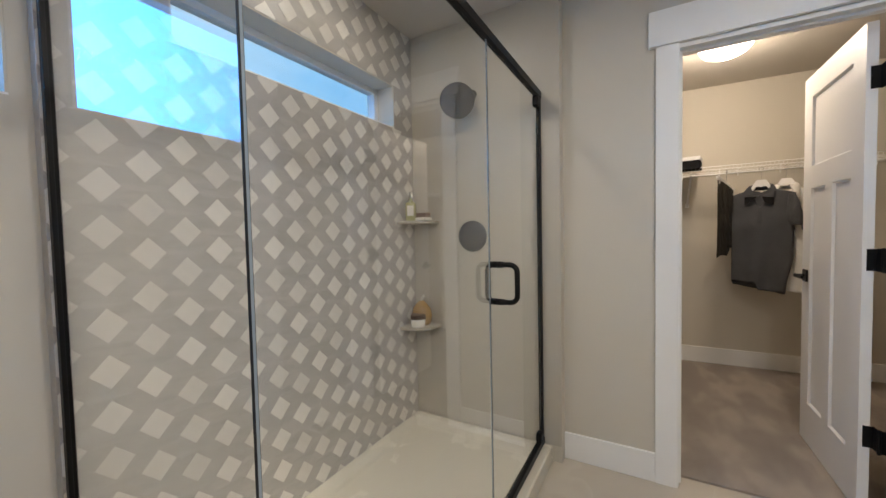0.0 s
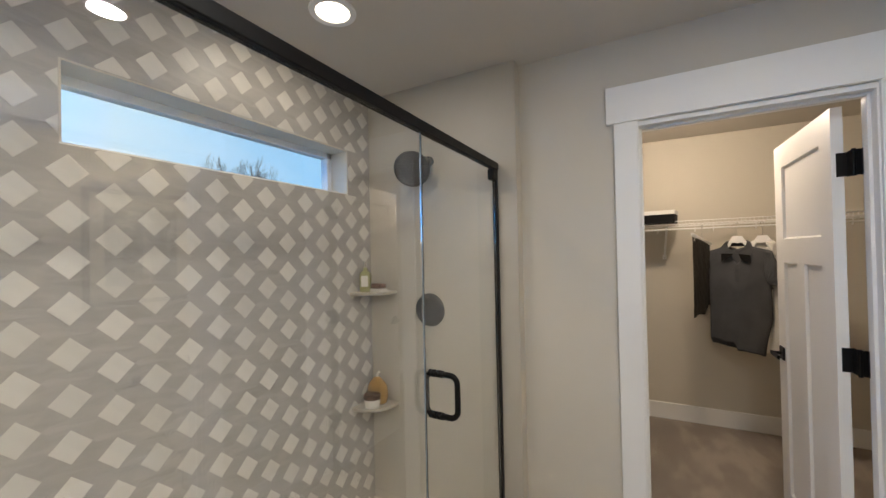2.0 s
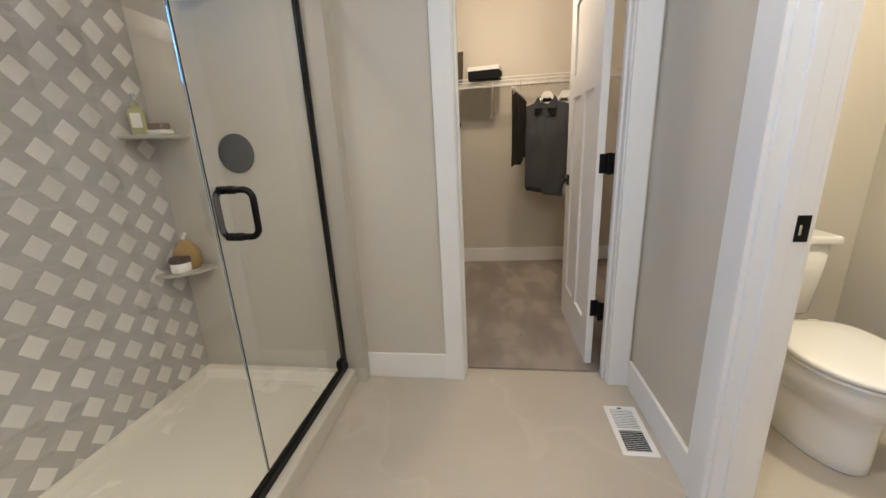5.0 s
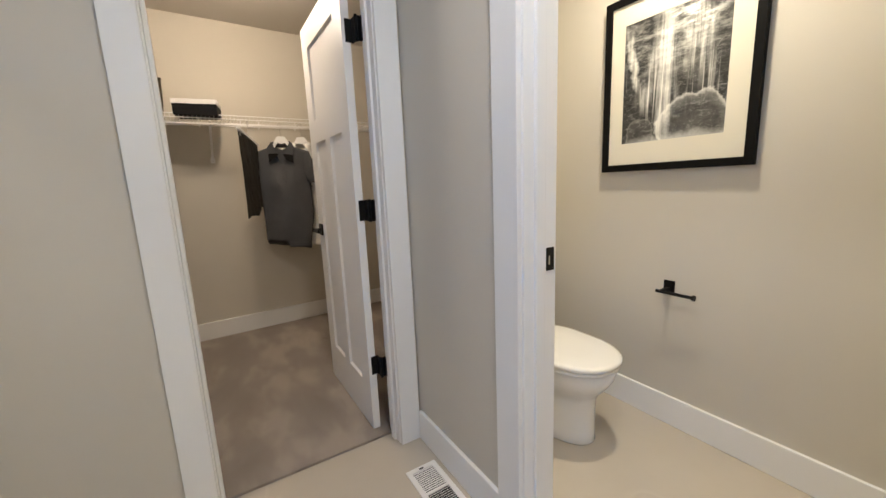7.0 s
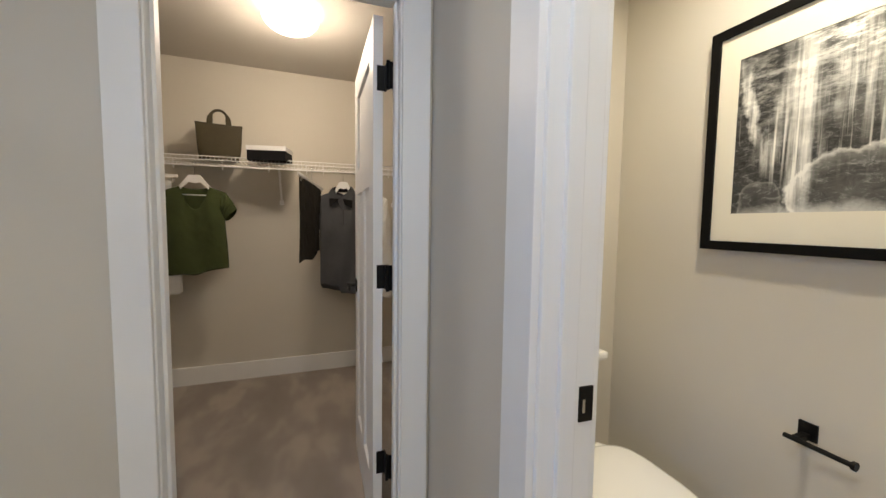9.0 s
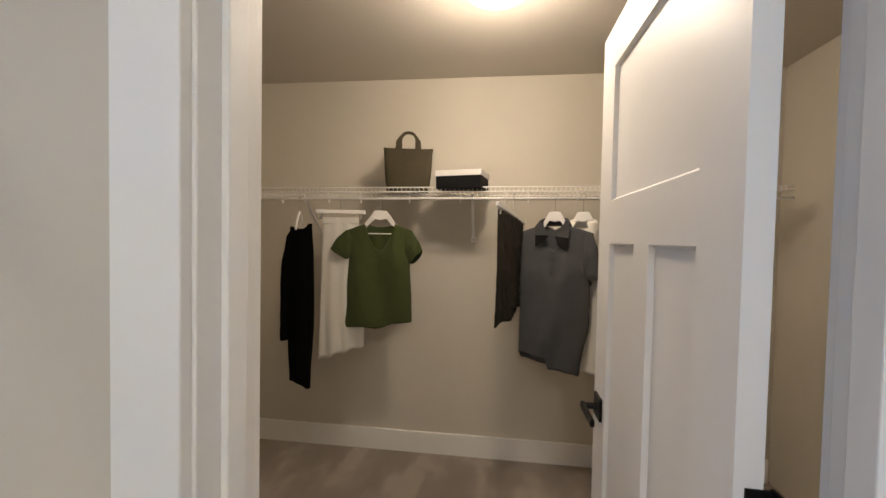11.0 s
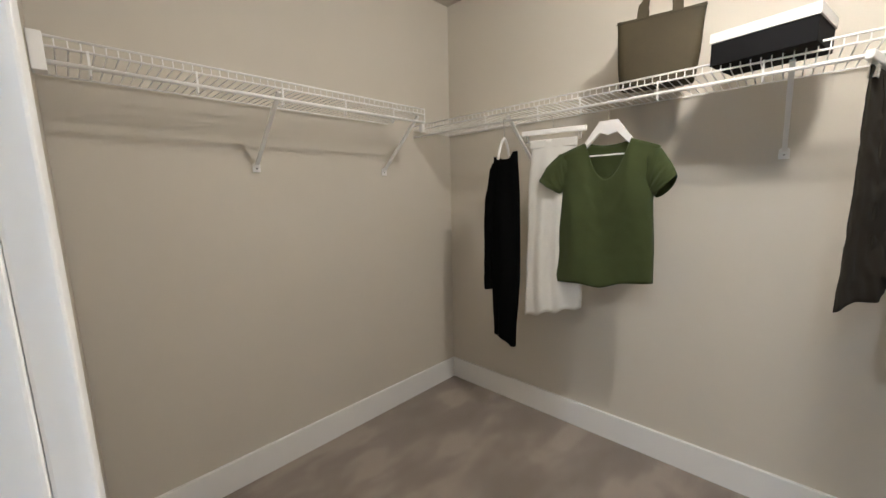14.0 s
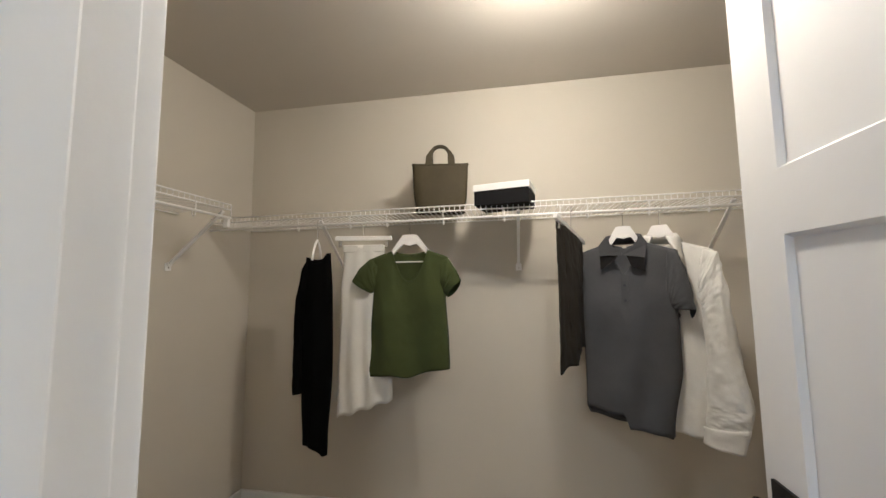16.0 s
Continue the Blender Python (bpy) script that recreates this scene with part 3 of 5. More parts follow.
pump_bottle(-1.125, 1.965, 1.3075)
soap = thing("soap_dish", "cream dish with a dark brown soap bar", "soap dish", pose(-1.055, 1.985, 1.3075, 0, 0, -10))
part("dish", boxes((-0.048, 0.048, -0.030, 0.030, 0, 0.018), bevel=0.005), LABEL, soap)
part("soap_bar", boxes((-0.043, 0.043, -0.024, 0.024, 0.019, 0.046), bevel=0.006), SOAPWOOD, soap)
jar = thing("cream_jar", "white cosmetic jar with a dark brown lid", "jar", pose(-1.085, 1.955, 0.6745))
_b = bmesh.new()
disc_body(_b, [(0.038, 0), (0.043, 0.004), (0.043, 0.044), (0.039, 0.048)], 28)
part("jar_body", _b, PORCELAIN, jar, smooth=True)
_b = bmesh.new()
disc_body(_b, [(0.045, 0.048), (0.045, 0.070), (0.041, 0.074)], 28)
part("lid", _b, BROWN, jar)
part("paper_label", boxes((-0.014, 0.014, -0.0446, -0.0418, 0.012, 0.036)), LABEL, jar)
flask = thing("oil_bottle", "round amber oil bottle with a pale cap", "bottle", pose(-1.100, 2.020, 0.6745))
_b = bmesh.new()
disc_body(_b, [(0.050, 0), (0.062, 0.012), (0.068, 0.055), (0.058, 0.100), (0.028, 0.134), (0.013, 0.145)], 28, Matrix.Diagonal((1, 0.72, 1, 1)))
part("flask", _b, AMBER, flask, smooth=True)
_b = bmesh.new()
tube(_b, [(0, 0, 0.143), (0, 0, 0.158), (0.020, -0.006, 0.176)], 0.0070, 10)
part("cap", _b, LABEL, flask)


# ---- windows ----
def window(name, y0, y1, z0, z1, face, label, ribbed=False):
    w = thing(name, label, "window", kind="structure")
    d = WX - 0.075
    # painted reveal boards from the frame to the room face
    e = face - 0.0015
    for nm, spec in (("sill", (d, e, y0, y1, z0, z0 + 0.006)), ("head_reveal", (d, e, y0, y1, z1 - 0.006, z1)),
                     ("side_reveal", (d, e, y0, y0 + 0.006, z0 + 0.006, z1 - 0.006)), ("side_reveal", (d, e, y1 - 0.006, y1, z0 + 0.006, z1 - 0.006))):
        part(nm, boxes(spec), TRIM if nm == "sill" else PAINT, w)
    f = 0.030
    a0, a1, b0, b1 = y0 + 0.006, y1 - 0.006, z0 + 0.006, z1 - 0.006
    fr = part("window_frame", boxes((d - 0.05, d, a0, a1, b0, b0 + f * 0.35), (d - 0.05, d, a0, a1, b1 - f, b1), (d - 0.05, d, a0, a0 + f, b0, b1), (d - 0.05, d, a1 - f, a1, b0, b1), bevel=0.001), VINYL, w, "white vinyl window frame")
    if ribbed:
        bm = bmesh.new()
        n = 1240
        front = []
        for k in range(n + 1):
            y = a0 + f + (a1 - a0 - 2 * f) * k / n
            x = d - 0.03 + 0.0009 * math.sin(k * math.pi / 4)
            front.append((x, y))
        vs = [[bm.verts.new((x, y, z)) for z in (b0, b1)] for x, y in front]
        for p, q in zip(vs, vs[1:]):
            bm.faces.new((p[0], q[0], q[1], p[1]))
        geo = bmesh.ops.extrude_face_region(bm, geom=bm.faces[:])
        for v in geo["geom"]:
            if isinstance(v, bmesh.types.BMVert):
                v.co.x = d - 0.036
        bmesh.ops.recalc_face_normals(bm, faces=bm.faces[:])
        pn = part("pane", bm, GLASS, fr, "vertically ribbed privacy glass")
    else:
        pn = part("pane", boxes((d - 0.030, d - 0.026, a0 + f, a1 - f, b0 + f * 0.35, b1 - f)), GLASS, fr, "clear window glass")
    pn.visible_shadow = False


window("window_1", W1Y0, W1Y1, W1Z0, W1Z1, TILE_X, "narrow high shower window with white reveal")
window("window_2", W2Y0, W2Y1, W2Z0, W2Z1, WX, "high window with ribbed privacy glass beside the shower", ribbed=True)
_b = bmesh.new()
for _y0, _y1 in ((-110, 160),):
    _v = [_b.verts.new(p) for p in ((-60, _y0, -30), (-60, _y1, -30), (-60, _y1, 90), (-60, _y0, 90))]
    _b.faces.new(_v)
tagged(part("backdrop", _b, SKY), "plain blue evening sky with thin cloud", "sky", kind="structure")

GRASS = surface("dim_grass", (0.05, 0.07, 0.03), 0.95, vary=0.3, big=0.5, fine=20, bump=0.3)
BARK = surface("grey_brown_bark", (0.05, 0.045, 0.04), 0.9, vary=0.2, big=2, fine=20, bump=0.3)
structure("ground", "dim grass outside the windows", boxes((-59.5, WX - 0.6, -100, 150, -3.3, -3.0)), GRASS)


def bare_tree(x, y, height, seed):
    """Leafless tree: tapered trunk and limbs that fork into upright twigs."""
    rnd = random.Random(seed)
    g = thing("tree", "leafless grey-brown tree beyond the shower window", "tree", pose(x, y, -3.0))
    bm = bmesh.new()
    tube(bm, [(0, 0, -0.1), (0.05, 0.03, height * 0.35), (0, 0.1, height * 0.6)], 0.22, 8)
    part("trunk", bm, BARK, g)
    bm = bmesh.new()

    def grow(p, d, length, r, depth):
        q = p + d * length
        tube(bm, [p, p + d * length * 0.5 + Vector((0, rnd.uniform(-0.06, 0.06) * length, 0)), q], r, 4)
        if depth:
            for k in range(rnd.choice((2, 3, 3))):
                e = (d + Vector((rnd.uniform(-0.5, 0.5), rnd.uniform(-0.5, 0.5), rnd.uniform(0.05, 0.5)))).normalized()
                grow(q if k else p + d * length * 0.7, e, length * rnd.uniform(0.55, 0.8), r * 0.58, depth - 1)
    for k in range(7):
        a = k * 2.4
        grow(Vector((0, 0, height * (0.33 + 0.035 * k))), Vector((0.45 * math.cos(a), 0.45 * math.sin(a), 0.9)).normalized(), height * rnd.uniform(0.17, 0.23), 0.11, 4)
    part("crown", bm, BARK, g, "fine bare branches")


bare_tree(-45, 28.2, 16.6, 3)
bare_tree(-46, 31.0, 16.9, 8)

# ---- closet door ----


def closet_door():
    H0, H1, L, TH = 0.018, 2.038, 0.682, 0.035
    ang = math.degrees(math.atan2(0.677, -0.006)) - 90
    d = thing("door_1", "white painted three-panel craftsman door standing open", "door", pose(0.888, 2.303, 0, 0, 0, ang), kind="structure")
    # local: y along the leaf from the hinge edge, x across its thickness
    st, rail_t, rail_m, rail_b, mul = 0.112, 0.118, 0.118, 0.225, 0.085
    zp0, zp1, zq0, zq1 = H0 + rail_b, 1.432, 1.550, H1 - rail_t
    bm = boxes((0, TH, 0, st, H0, H1), (0, TH, L - st, L, H0, H1), (0, TH, st, L - st, H0, zp0), (0, TH, st, L - st, zp1, zq0), (0, TH, st, L - st, zq1, H1), (0, TH, L / 2 - mul / 2, L / 2 + mul / 2, zp0, zp1))
    leaf = part("leaf", bm, TRIM, d)
    for y0, y1, z0, z1 in ((st, L - st, zq0, zq1), (st, L / 2 - mul / 2, zp0, zp1), (L / 2 + mul / 2, L - st, zp0, zp1)):
        bm = bmesh.new()
        box(bm, 0.011, TH - 0.011, y0 - 0.001, y1 + 0.001, z0 - 0.001, z1 + 0.001)
        # sloped sticking round the panel
        for x_in, x_out in ((0.0108, 0.0005), (TH - 0.0108, TH - 0.0005)):
            s = 0.007
            o = [Vector((x_out, y, z)) for y, z in ((y0, z0), (y1, z0), (y1, z1), (y0, z1))]
            i = [Vector((x_in, y, z)) for y, z in ((y0 + s, z0 + s), (y1 - s, z0 + s), (y1 - s, z1 - s), (y0 + s, z1 - s))]
            ov, iv = [bm.verts.new(p) for p in o], [bm.verts.new(p) for p in i]
            for k in range(4):
                bm.faces.new((ov[k], ov[(k + 1) % 4], iv[(k + 1) % 4], iv[k]))
        bmesh.ops.recalc_face_normals(bm, faces=bm.faces[:])
        part("panel", bm, TRIM, d)
    for side, x0 in ((-1, 0.0), (1, TH)):
        bm = bmesh.new()
        box(bm, min(x0, x0 + side * 0.008), max(x0, x0 + side * 0.008), L - 0.093, L - 0.027, 0.918, 0.984, bevel=0.002)
        part("rose", bm, BLACK, d, "square black lever rose")
        bm = bmesh.new()
        tube(bm, [(x0 + side * 0.008, L - 0.06, 0.951), (x0 + side * 0.045, L - 0.06, 0.951)], 0.009, 12)
        box(bm, min(x0 + side * 0.040, x0 + side * 0.052), max(x0 + side * 0.040, x0 + side * 0.052), L - 0.175, L - 0.050, 0.941, 0.961, bevel=0.003)
        part("lever", bm, BLACK, d, "flat black lever handle")
    part("latch_plate", boxes((0.006, TH - 0.006, L - 0.001, L + 0.0012, 0.92, 0.98)), BLACK, d)
    for z in (1.817, 1.082, 0.345):
        bm = boxes((0.013, 0.046, -0.0025, 0.0005, z - 0.045, z + 0.045), (0.0665, 0.0698, -0.082, -0.036, z - 0.047, z + 0.047))
        box(bm, 0.048, 0.0665, -0.044, -0.040, z - 0.047, z + 0.047)
        box(bm, 0.043, 0.047, -0.040, 0.0005, z - 0.047, z + 0.047)
        tube(bm, [(0.047, -0.042, z - 0.050), (0.047, -0.042, z + 0.050)], 0.0065, 10)
        part("hinge", bm, BLACK, d, "matte black butt hinge")


closet_door()

# ---- closet ----
WIRE = surface("white_coated_wire", (0.88, 0.87, 0.85), 0.35, vary=0.01, bump=0)
SHELF_Z, LIP_Z, ROD_Z = 1.732, 1.707, 1.668
DEPTH = 0.315
RISE = 0.016                     # slope of the long shelf, level at x = CX + 1


def rise(x):
    """How far the long shelf stands above its nominal height at x."""
    return RISE * (x - CX - 1.0)


def wire_shelf(label, length, m, brackets, hooks, open_end):
    """Local: x along the shelf, y from the wall (0) to the front edge (DEPTH)."""
    s = thing("wire_shelf", label, "shelf", m, group="wire shelves of the closet")
    for nm, y, z, r in (("top_wire", DEPTH, SHELF_Z, 0.0036), ("lip_wire", DEPTH, LIP_Z, 0.0034), ("hanging_rod", DEPTH + 0.002, ROD_Z, 0.0062), ("back_wire", 0.012, LIP_Z - 0.005, 0.0030), ("middle_wire", DEPTH * 0.5, LIP_Z - 0.005, 0.0028)):
        bm = bmesh.new()
        tube(bm, [(0.004, y, z), (length - 0.004, y, z)], r, 8)
        part(nm, bm, WIRE, s, smooth=True)
    bm = bmesh.new()
    tube(bm, [(0, 0.010, LIP_Z - 0.0005), (0, DEPTH - 0.004, LIP_Z - 0.0005), (0, DEPTH - 0.001, LIP_Z + 0.003), (0, DEPTH - 0.001, SHELF_Z)], 0.0018, 5)
    first = part("cross_wire", bm, WIRE, s)
    first.location.x = 0.012
    n = int((length - 0.024) / 0.0254)
    for k in range(1, n + 1):
        o = new("cross_wire", first.data)
        o.parent = s
        o.location.x = 0.012 + k * 0.0254
    for x in hooks:
        bm = boxes((x - 0.0028, x + 0.0028, DEPTH + 0.004, DEPTH + 0.0065, ROD_Z - 0.010, LIP_Z + 0.004))
        tube(bm, [(x, DEPTH + 0.005, ROD_Z - 0.006), (x, DEPTH + 0.003, ROD_Z - 0.020), (x, DEPTH - 0.006, ROD_Z - 0.024), (x, DEPTH - 0.011, ROD_Z - 0.014), (x, DEPTH - 0.009, ROD_Z + 0.006)], 0.0032, 6)
        part("rod_hook", bm, WIRE, s)
    for x in brackets:
        zf = 1.450
        bm = bmesh.new()
        p, q = Vector((x, DEPTH - 0.012, LIP_Z - 0.010)), Vector((x, 0.010, zf))
        d = (q - p).normalized()
        nrm = Vector((0, d.z, -d.y))
        vs = []
        for e in (p, q):
            for sx, sn in ((-0.0075, -0.005), (0.0075, -0.005), (0.0075, 0.005), (-0.0075, 0.005)):
                vs.append(e + Vector((sx, 0, 0)) + nrm * sn)
        loft(bm, [vs[:4], vs[4:]])
        b = part("bracket", bm, WIRE, s, "white diagonal shelf bracket")
        bm = boxes((x - 0.016, x + 0.016, 0.0, 0.006, zf - 0.030, zf + 0.006), (x - 0.012, x + 0.012, 0.006, 0.016, zf - 0.006, zf + 0.010), bevel=0.001)
        part("foot", bm, WIRE, b)
        bm = bmesh.new()
        tube(bm, [(x, 0.005, zf - 0.015), (x, 0.008, zf - 0.015)], 0.0035, 8)
        part("screw", bm, STEEL, b)
    for x in ([length - 0.002] if open_end else []):
        bm = bmesh.new()
        tube(bm, [(x, DEPTH, SHELF_Z), (x, DEPTH, ROD_Z)], 0.0032, 8)
        part("end_wire", bm, WIRE, s)
        bm = boxes((x - 0.012, x + 0.004, DEPTH - 0.030, DEPTH - 0.004, ROD_Z - 0.045, ROD_Z - 0.002), bevel=0.003)
        part("end_bracket", bm, WIRE, s, "white corner support bracket")
    return s


# side shelf: local x runs along +y of the room from the door wall, local y along +x
_m = Matrix(((0, 1, 0, CX), (1, 0, 0, CY + 0.004), (-0.009, 0, 1, 0.011), (0, 0, 0, 1)))
wire_shelf("white coated wire shelf with rod on the closet side wall", 3.592 - CY - 0.004, _m, (2.871 - CY, 3.557 - CY - 0.004), (0.10, 0.35, 0.62, 0.88, 1.13), True)
_m = FAR_POSE @ Matrix(((1, 0, 0, 0.004), (0, -1, 0, 0), (RISE, 0, 1, -RISE), (0, 0, 0, 1)))
wire_shelf("long white coated wire shelf with rod carrying clothes", 3.30, _m, (-0.600 - CX, 0.411 - CX, 1.325 - CX, 1.95 - CX),
           [x - CX for x in (-0.72, -0.43, -0.235, 0.052, 0.345, 0.60, 0.72, 0.98, 1.22, 1.50, 1.80)], False)
tagged(part("wall_clip", boxes((-0.968, -0.915, CY + 0.001, CY + 0.030, 1.652, 1.748), bevel=0.003), WIRE), "white plastic end bracket of the wire shelf on the wall", "bracket")

# ---- clothes ----
HANGER_WHITE = surface("white_lacquered_wood", (0.82, 0.81, 0.79), 0.3, vary=0.02, bump=0.02)
GREEN = surface("olive_green_jersey", (0.052, 0.064, 0.024), 0.9, vary=0.10, big=6, fine=700, bump=0.25, dist=0.001, sheen=0.06, fine_vary=0.10, spec=0.08)
CHARCOAL = surface("charcoal_pique_cotton", (0.072, 0.073, 0.077), 0.92, vary=0.10, big=6, fine=800, bump=0.35, dist=0.001, sheen=0.05, fine_vary=0.16, spec=0.08)
# near-black cloth colour that paints the shade below the polo's collar
COLLAR_SHADE = surface("dark_collar_shade", (0.014, 0.013, 0.013), 0.95, vary=0.1, fine=600, bump=0.2, spec=0.08)
BLACK_KNIT = surface("black_knit", (0.0018, 0.0018, 0.0018), 0.98, vary=0.2, big=8, fine=500, bump=0.3, dist=0.001, spec=0.08)
LINEN = surface("white_linen", (0.70, 0.685, 0.64), 0.9, vary=0.05, big=9, fine=420, bump=0.35, dist=0.0015, sheen=0.2, fine_vary=0.05, stretch=(1, 1, 0.5), spec=0.08)
TROUSER = surface("dark_brown_grey_twill", (0.030, 0.026, 0.020), 0.9, vary=0.15, big=7, fine=600, bump=0.3, dist=0.001, sheen=0.02, spec=0.08)


def lerp_list(v, stops):
    for (a, p), (c, q) in zip(stops, stops[1:]):
        if v <= c:
            k = (v - a) / (c - a) if c > a else 0
            k = k * k * (3 - 2 * k)
            return p + (q - p) * k
    return stops[-1][1]


def garment_body(left, right, top_front, top_back, hem, thick, folds=5, amp=0.008, seed=1, nu=48, nv=44, hem_back=None, crumple=0.0):
    """A hanging shell: outlines left and right by height share, neck and hem lines by x."""
    bm = bmesh.new()
    rows = []
    for j in range(nv + 1):
        v = j / nv
        l, r = lerp_list(v, left), lerp_list(v, right)
        ring = []
        for face in (-1, 1):
            for i in range(nu + 1):
                u = i / nu if face < 0 else 1 - i / nu
                if face > 0 and i in (0, nu):
                    continue
                x = l + (r - l) * u
                x0 = lerp_list(0, left) + (lerp_list(0, right) - lerp_list(0, left)) * u
                t = (top_front if face < 0 else top_back)(x0)
                low = (hem_back or hem)(u) if face > 0 else hem(u)
                z = t + (low - t) * v
                bulge = thick * (math.sin(math.pi * u) ** 0.55) * (0.45 + 0.55 * min(1, v * 3))
                wave = amp * (0.25 + v) * math.sin(2 * math.pi * folds * u + seed * 1.7 + 1.4 * math.sin(3 * v + seed)) * math.sin(math.pi * u) ** 0.4
                wave += 0.5 * amp * noise.noise(Vector((x * 14, z * 9 + seed * 3.1, face * 2.0)))
                wave += crumple * noise.noise(Vector((x * 34 + z * 12, z * 26 + seed, face * 3.0)))
                ring.append(Vector((x + 0.25 * wave, face * bulge + wave, z)))
        rows.append(ring)
    vs = [[bm.verts.new(p) for p in r] for r in rows]
    n = len(vs[0])
    for a, c in zip(vs, vs[1:]):
        for k in range(n):
            bm.faces.new((a[k], c[k], c[(k + 1) % n], a[(k + 1) % n]))
    return bm


def sleeve(stations, seed=1, n=26, steps=30, crumple=0.003):
    """A cloth tube; each station has its upper and lower edge (x, z), depth, y and backward dip."""
    bm = bmesh.new()
    m = len(stations) - 1
    vs = []
    for j in range(steps + 1):
        t = j / steps * m
        k = min(int(t), m - 1)
        p = [a + (c - a) * (t - k) for a, c in zip(stations[k], stations[k + 1])]
        ring = []
        for q in range(n):
            ang = 2 * math.pi * q / n
            c, s = math.cos(ang), math.sin(ang)
            mx, mz, hx, hz = (p[0] + p[2]) / 2, (p[1] + p[3]) / 2, (p[0] - p[2]) / 2, (p[1] - p[3]) / 2
            w = crumple * noise.noise(Vector((c * 1.6 + seed, t * 2.6 + s, s * 1.6)))
            w += 0.8 * crumple * noise.noise(Vector((c * 5.0 + seed + t * 2.0, t * 11.0, s * 5.0)))
            ring.append(bm.verts.new((mx + hx * c + w * c, p[5] + p[4] * s + w * s * 2, mz + hz * c - p[6] * max(0.0, s))))
        vs.append(ring)
    for a, c in zip(vs, vs[1:]):
        for k in range(n):
            bm.faces.new((a[k], a[(k + 1) % n], c[(k + 1) % n], c[k]))
    return bm


def cloth(name, bm, material, parent, label="", thick=0.0025):
    ob = part(name, bm, material, parent, label, smooth=True)
    mod = ob.modifiers.new("thickness", "SOLIDIFY")
    mod.thickness, mod.offset = thick, 0
    return ob


def collar(parent, material, zc, rx, ry, points, drop, gap, sag=0.0, cy=0.0):
    """A turned-down shirt collar, open at the front."""
    bm = bmesh.new()
    rows = [[], [], [], []]
    n = 36
    for k in range(n + 1):
        a = -math.pi / 2 + radians(gap) + (2 * math.pi - radians(2 * gap)) * k / n
        c, s = math.cos(a), math.sin(a)
        front = max(0.0, -s)
        back = max(0.0, s)
        rows[0].append(Vector((rx * 0.93 * c, cy + ry * 0.9 * s, zc - 0.030 - (0.012 + sag) * front)))
        rows[1].append(Vector((rx * c, cy + ry * s, zc + 0.012 * back - (0.008 + sag) * front)))
        rows[2].append(Vector((rx * 1.10 * c, cy + ry * 1.25 * s, zc - 0.012 + 0.010 * back - (0.012 + sag) * front)))
        rows[3].append(Vector((rx * (1.28 + points * front ** 4) * c, cy + ry * (1.5 + 0.2 * front) * s, zc - 0.034 - drop * front ** 1.5)))
    vs = [[bm.verts.new(p) for p in r] for r in rows]
    for a, c in zip(vs, vs[1:]):
        for k in range(n):
            bm.faces.new((a[k], a[k + 1], c[k + 1], c[k]))
    return cloth("collar", bm, material, parent, thick=0.003)


def hanger(label, x, y, rz, half, top, inner_bar=True, flat=0.034, reach=0.108, slim=False):
    """White wooden hanger under the rod: shaped arms, metal hook, thin bar."""
    h = thing("clothes_hanger", label, "hanger", pose(x, y, 0, 0, 0, rz), group="white hangers on the rod")
    bm = bmesh.new()
    rings = []
    n = 0 if slim else 24
    if slim:
        tube(bm, [(-half, 0, top - 0.105), (-half * 0.72, 0, top - 0.055), (-half * 0.36, 0, top - 0.018), (0, 0, top), (half * 0.36, 0, top - 0.018), (half * 0.72, 0, top - 0.055), (half, 0, top - 0.105)], 0.0065, 10)
    for k in range(n + 1 if n else 0):
        u = -1 + 2 * k / n
        a = abs(u) * half
        drop = 0.0 if a < flat else 0.098 * ((a - flat) / (reach - flat)) if a < reach else 0.098 + 0.078 * ((a - reach) / 0.1)
        tall = 0.056 - 0.030 * min(1.0, a / 0.10)
        zz = top - drop
        th = 0.0075
        rings.append([Vector((u * half, -th, zz)), Vector((u * half, th, zz)), Vector((u * half, th, zz - tall)), Vector((u * half, -th, zz - tall))])
    if rings:
        loft(bm, rings)
    part("shoulder_bar", bm, HANGER_WHITE, h, smooth=slim)
    bm = bmesh.new()
    rz_ = ROD_Z + rise(x)
    pts = [(0, 0, top - 0.005), (0, 0, rz_ - 0.030)]
    for a in range(200, -41, -20):
        pts.append((0.013 * math.cos(radians(a)) * 1.0, 0, rz_ - 0.006 + 0.014 * math.sin(radians(a))))
    tube(bm, pts, 0.0018, 6)
    part("hook", bm, STEEL, h, "thin steel hook")
    if inner_bar:
        bm = bmesh.new()
        z = top - 0.134
        tube(bm, [(-half * 0.90, 0.0, z), (half * 0.90, 0.0, z)], 0.003, 6)
        part("bar", bm, HANGER_WHITE, h)
    return h


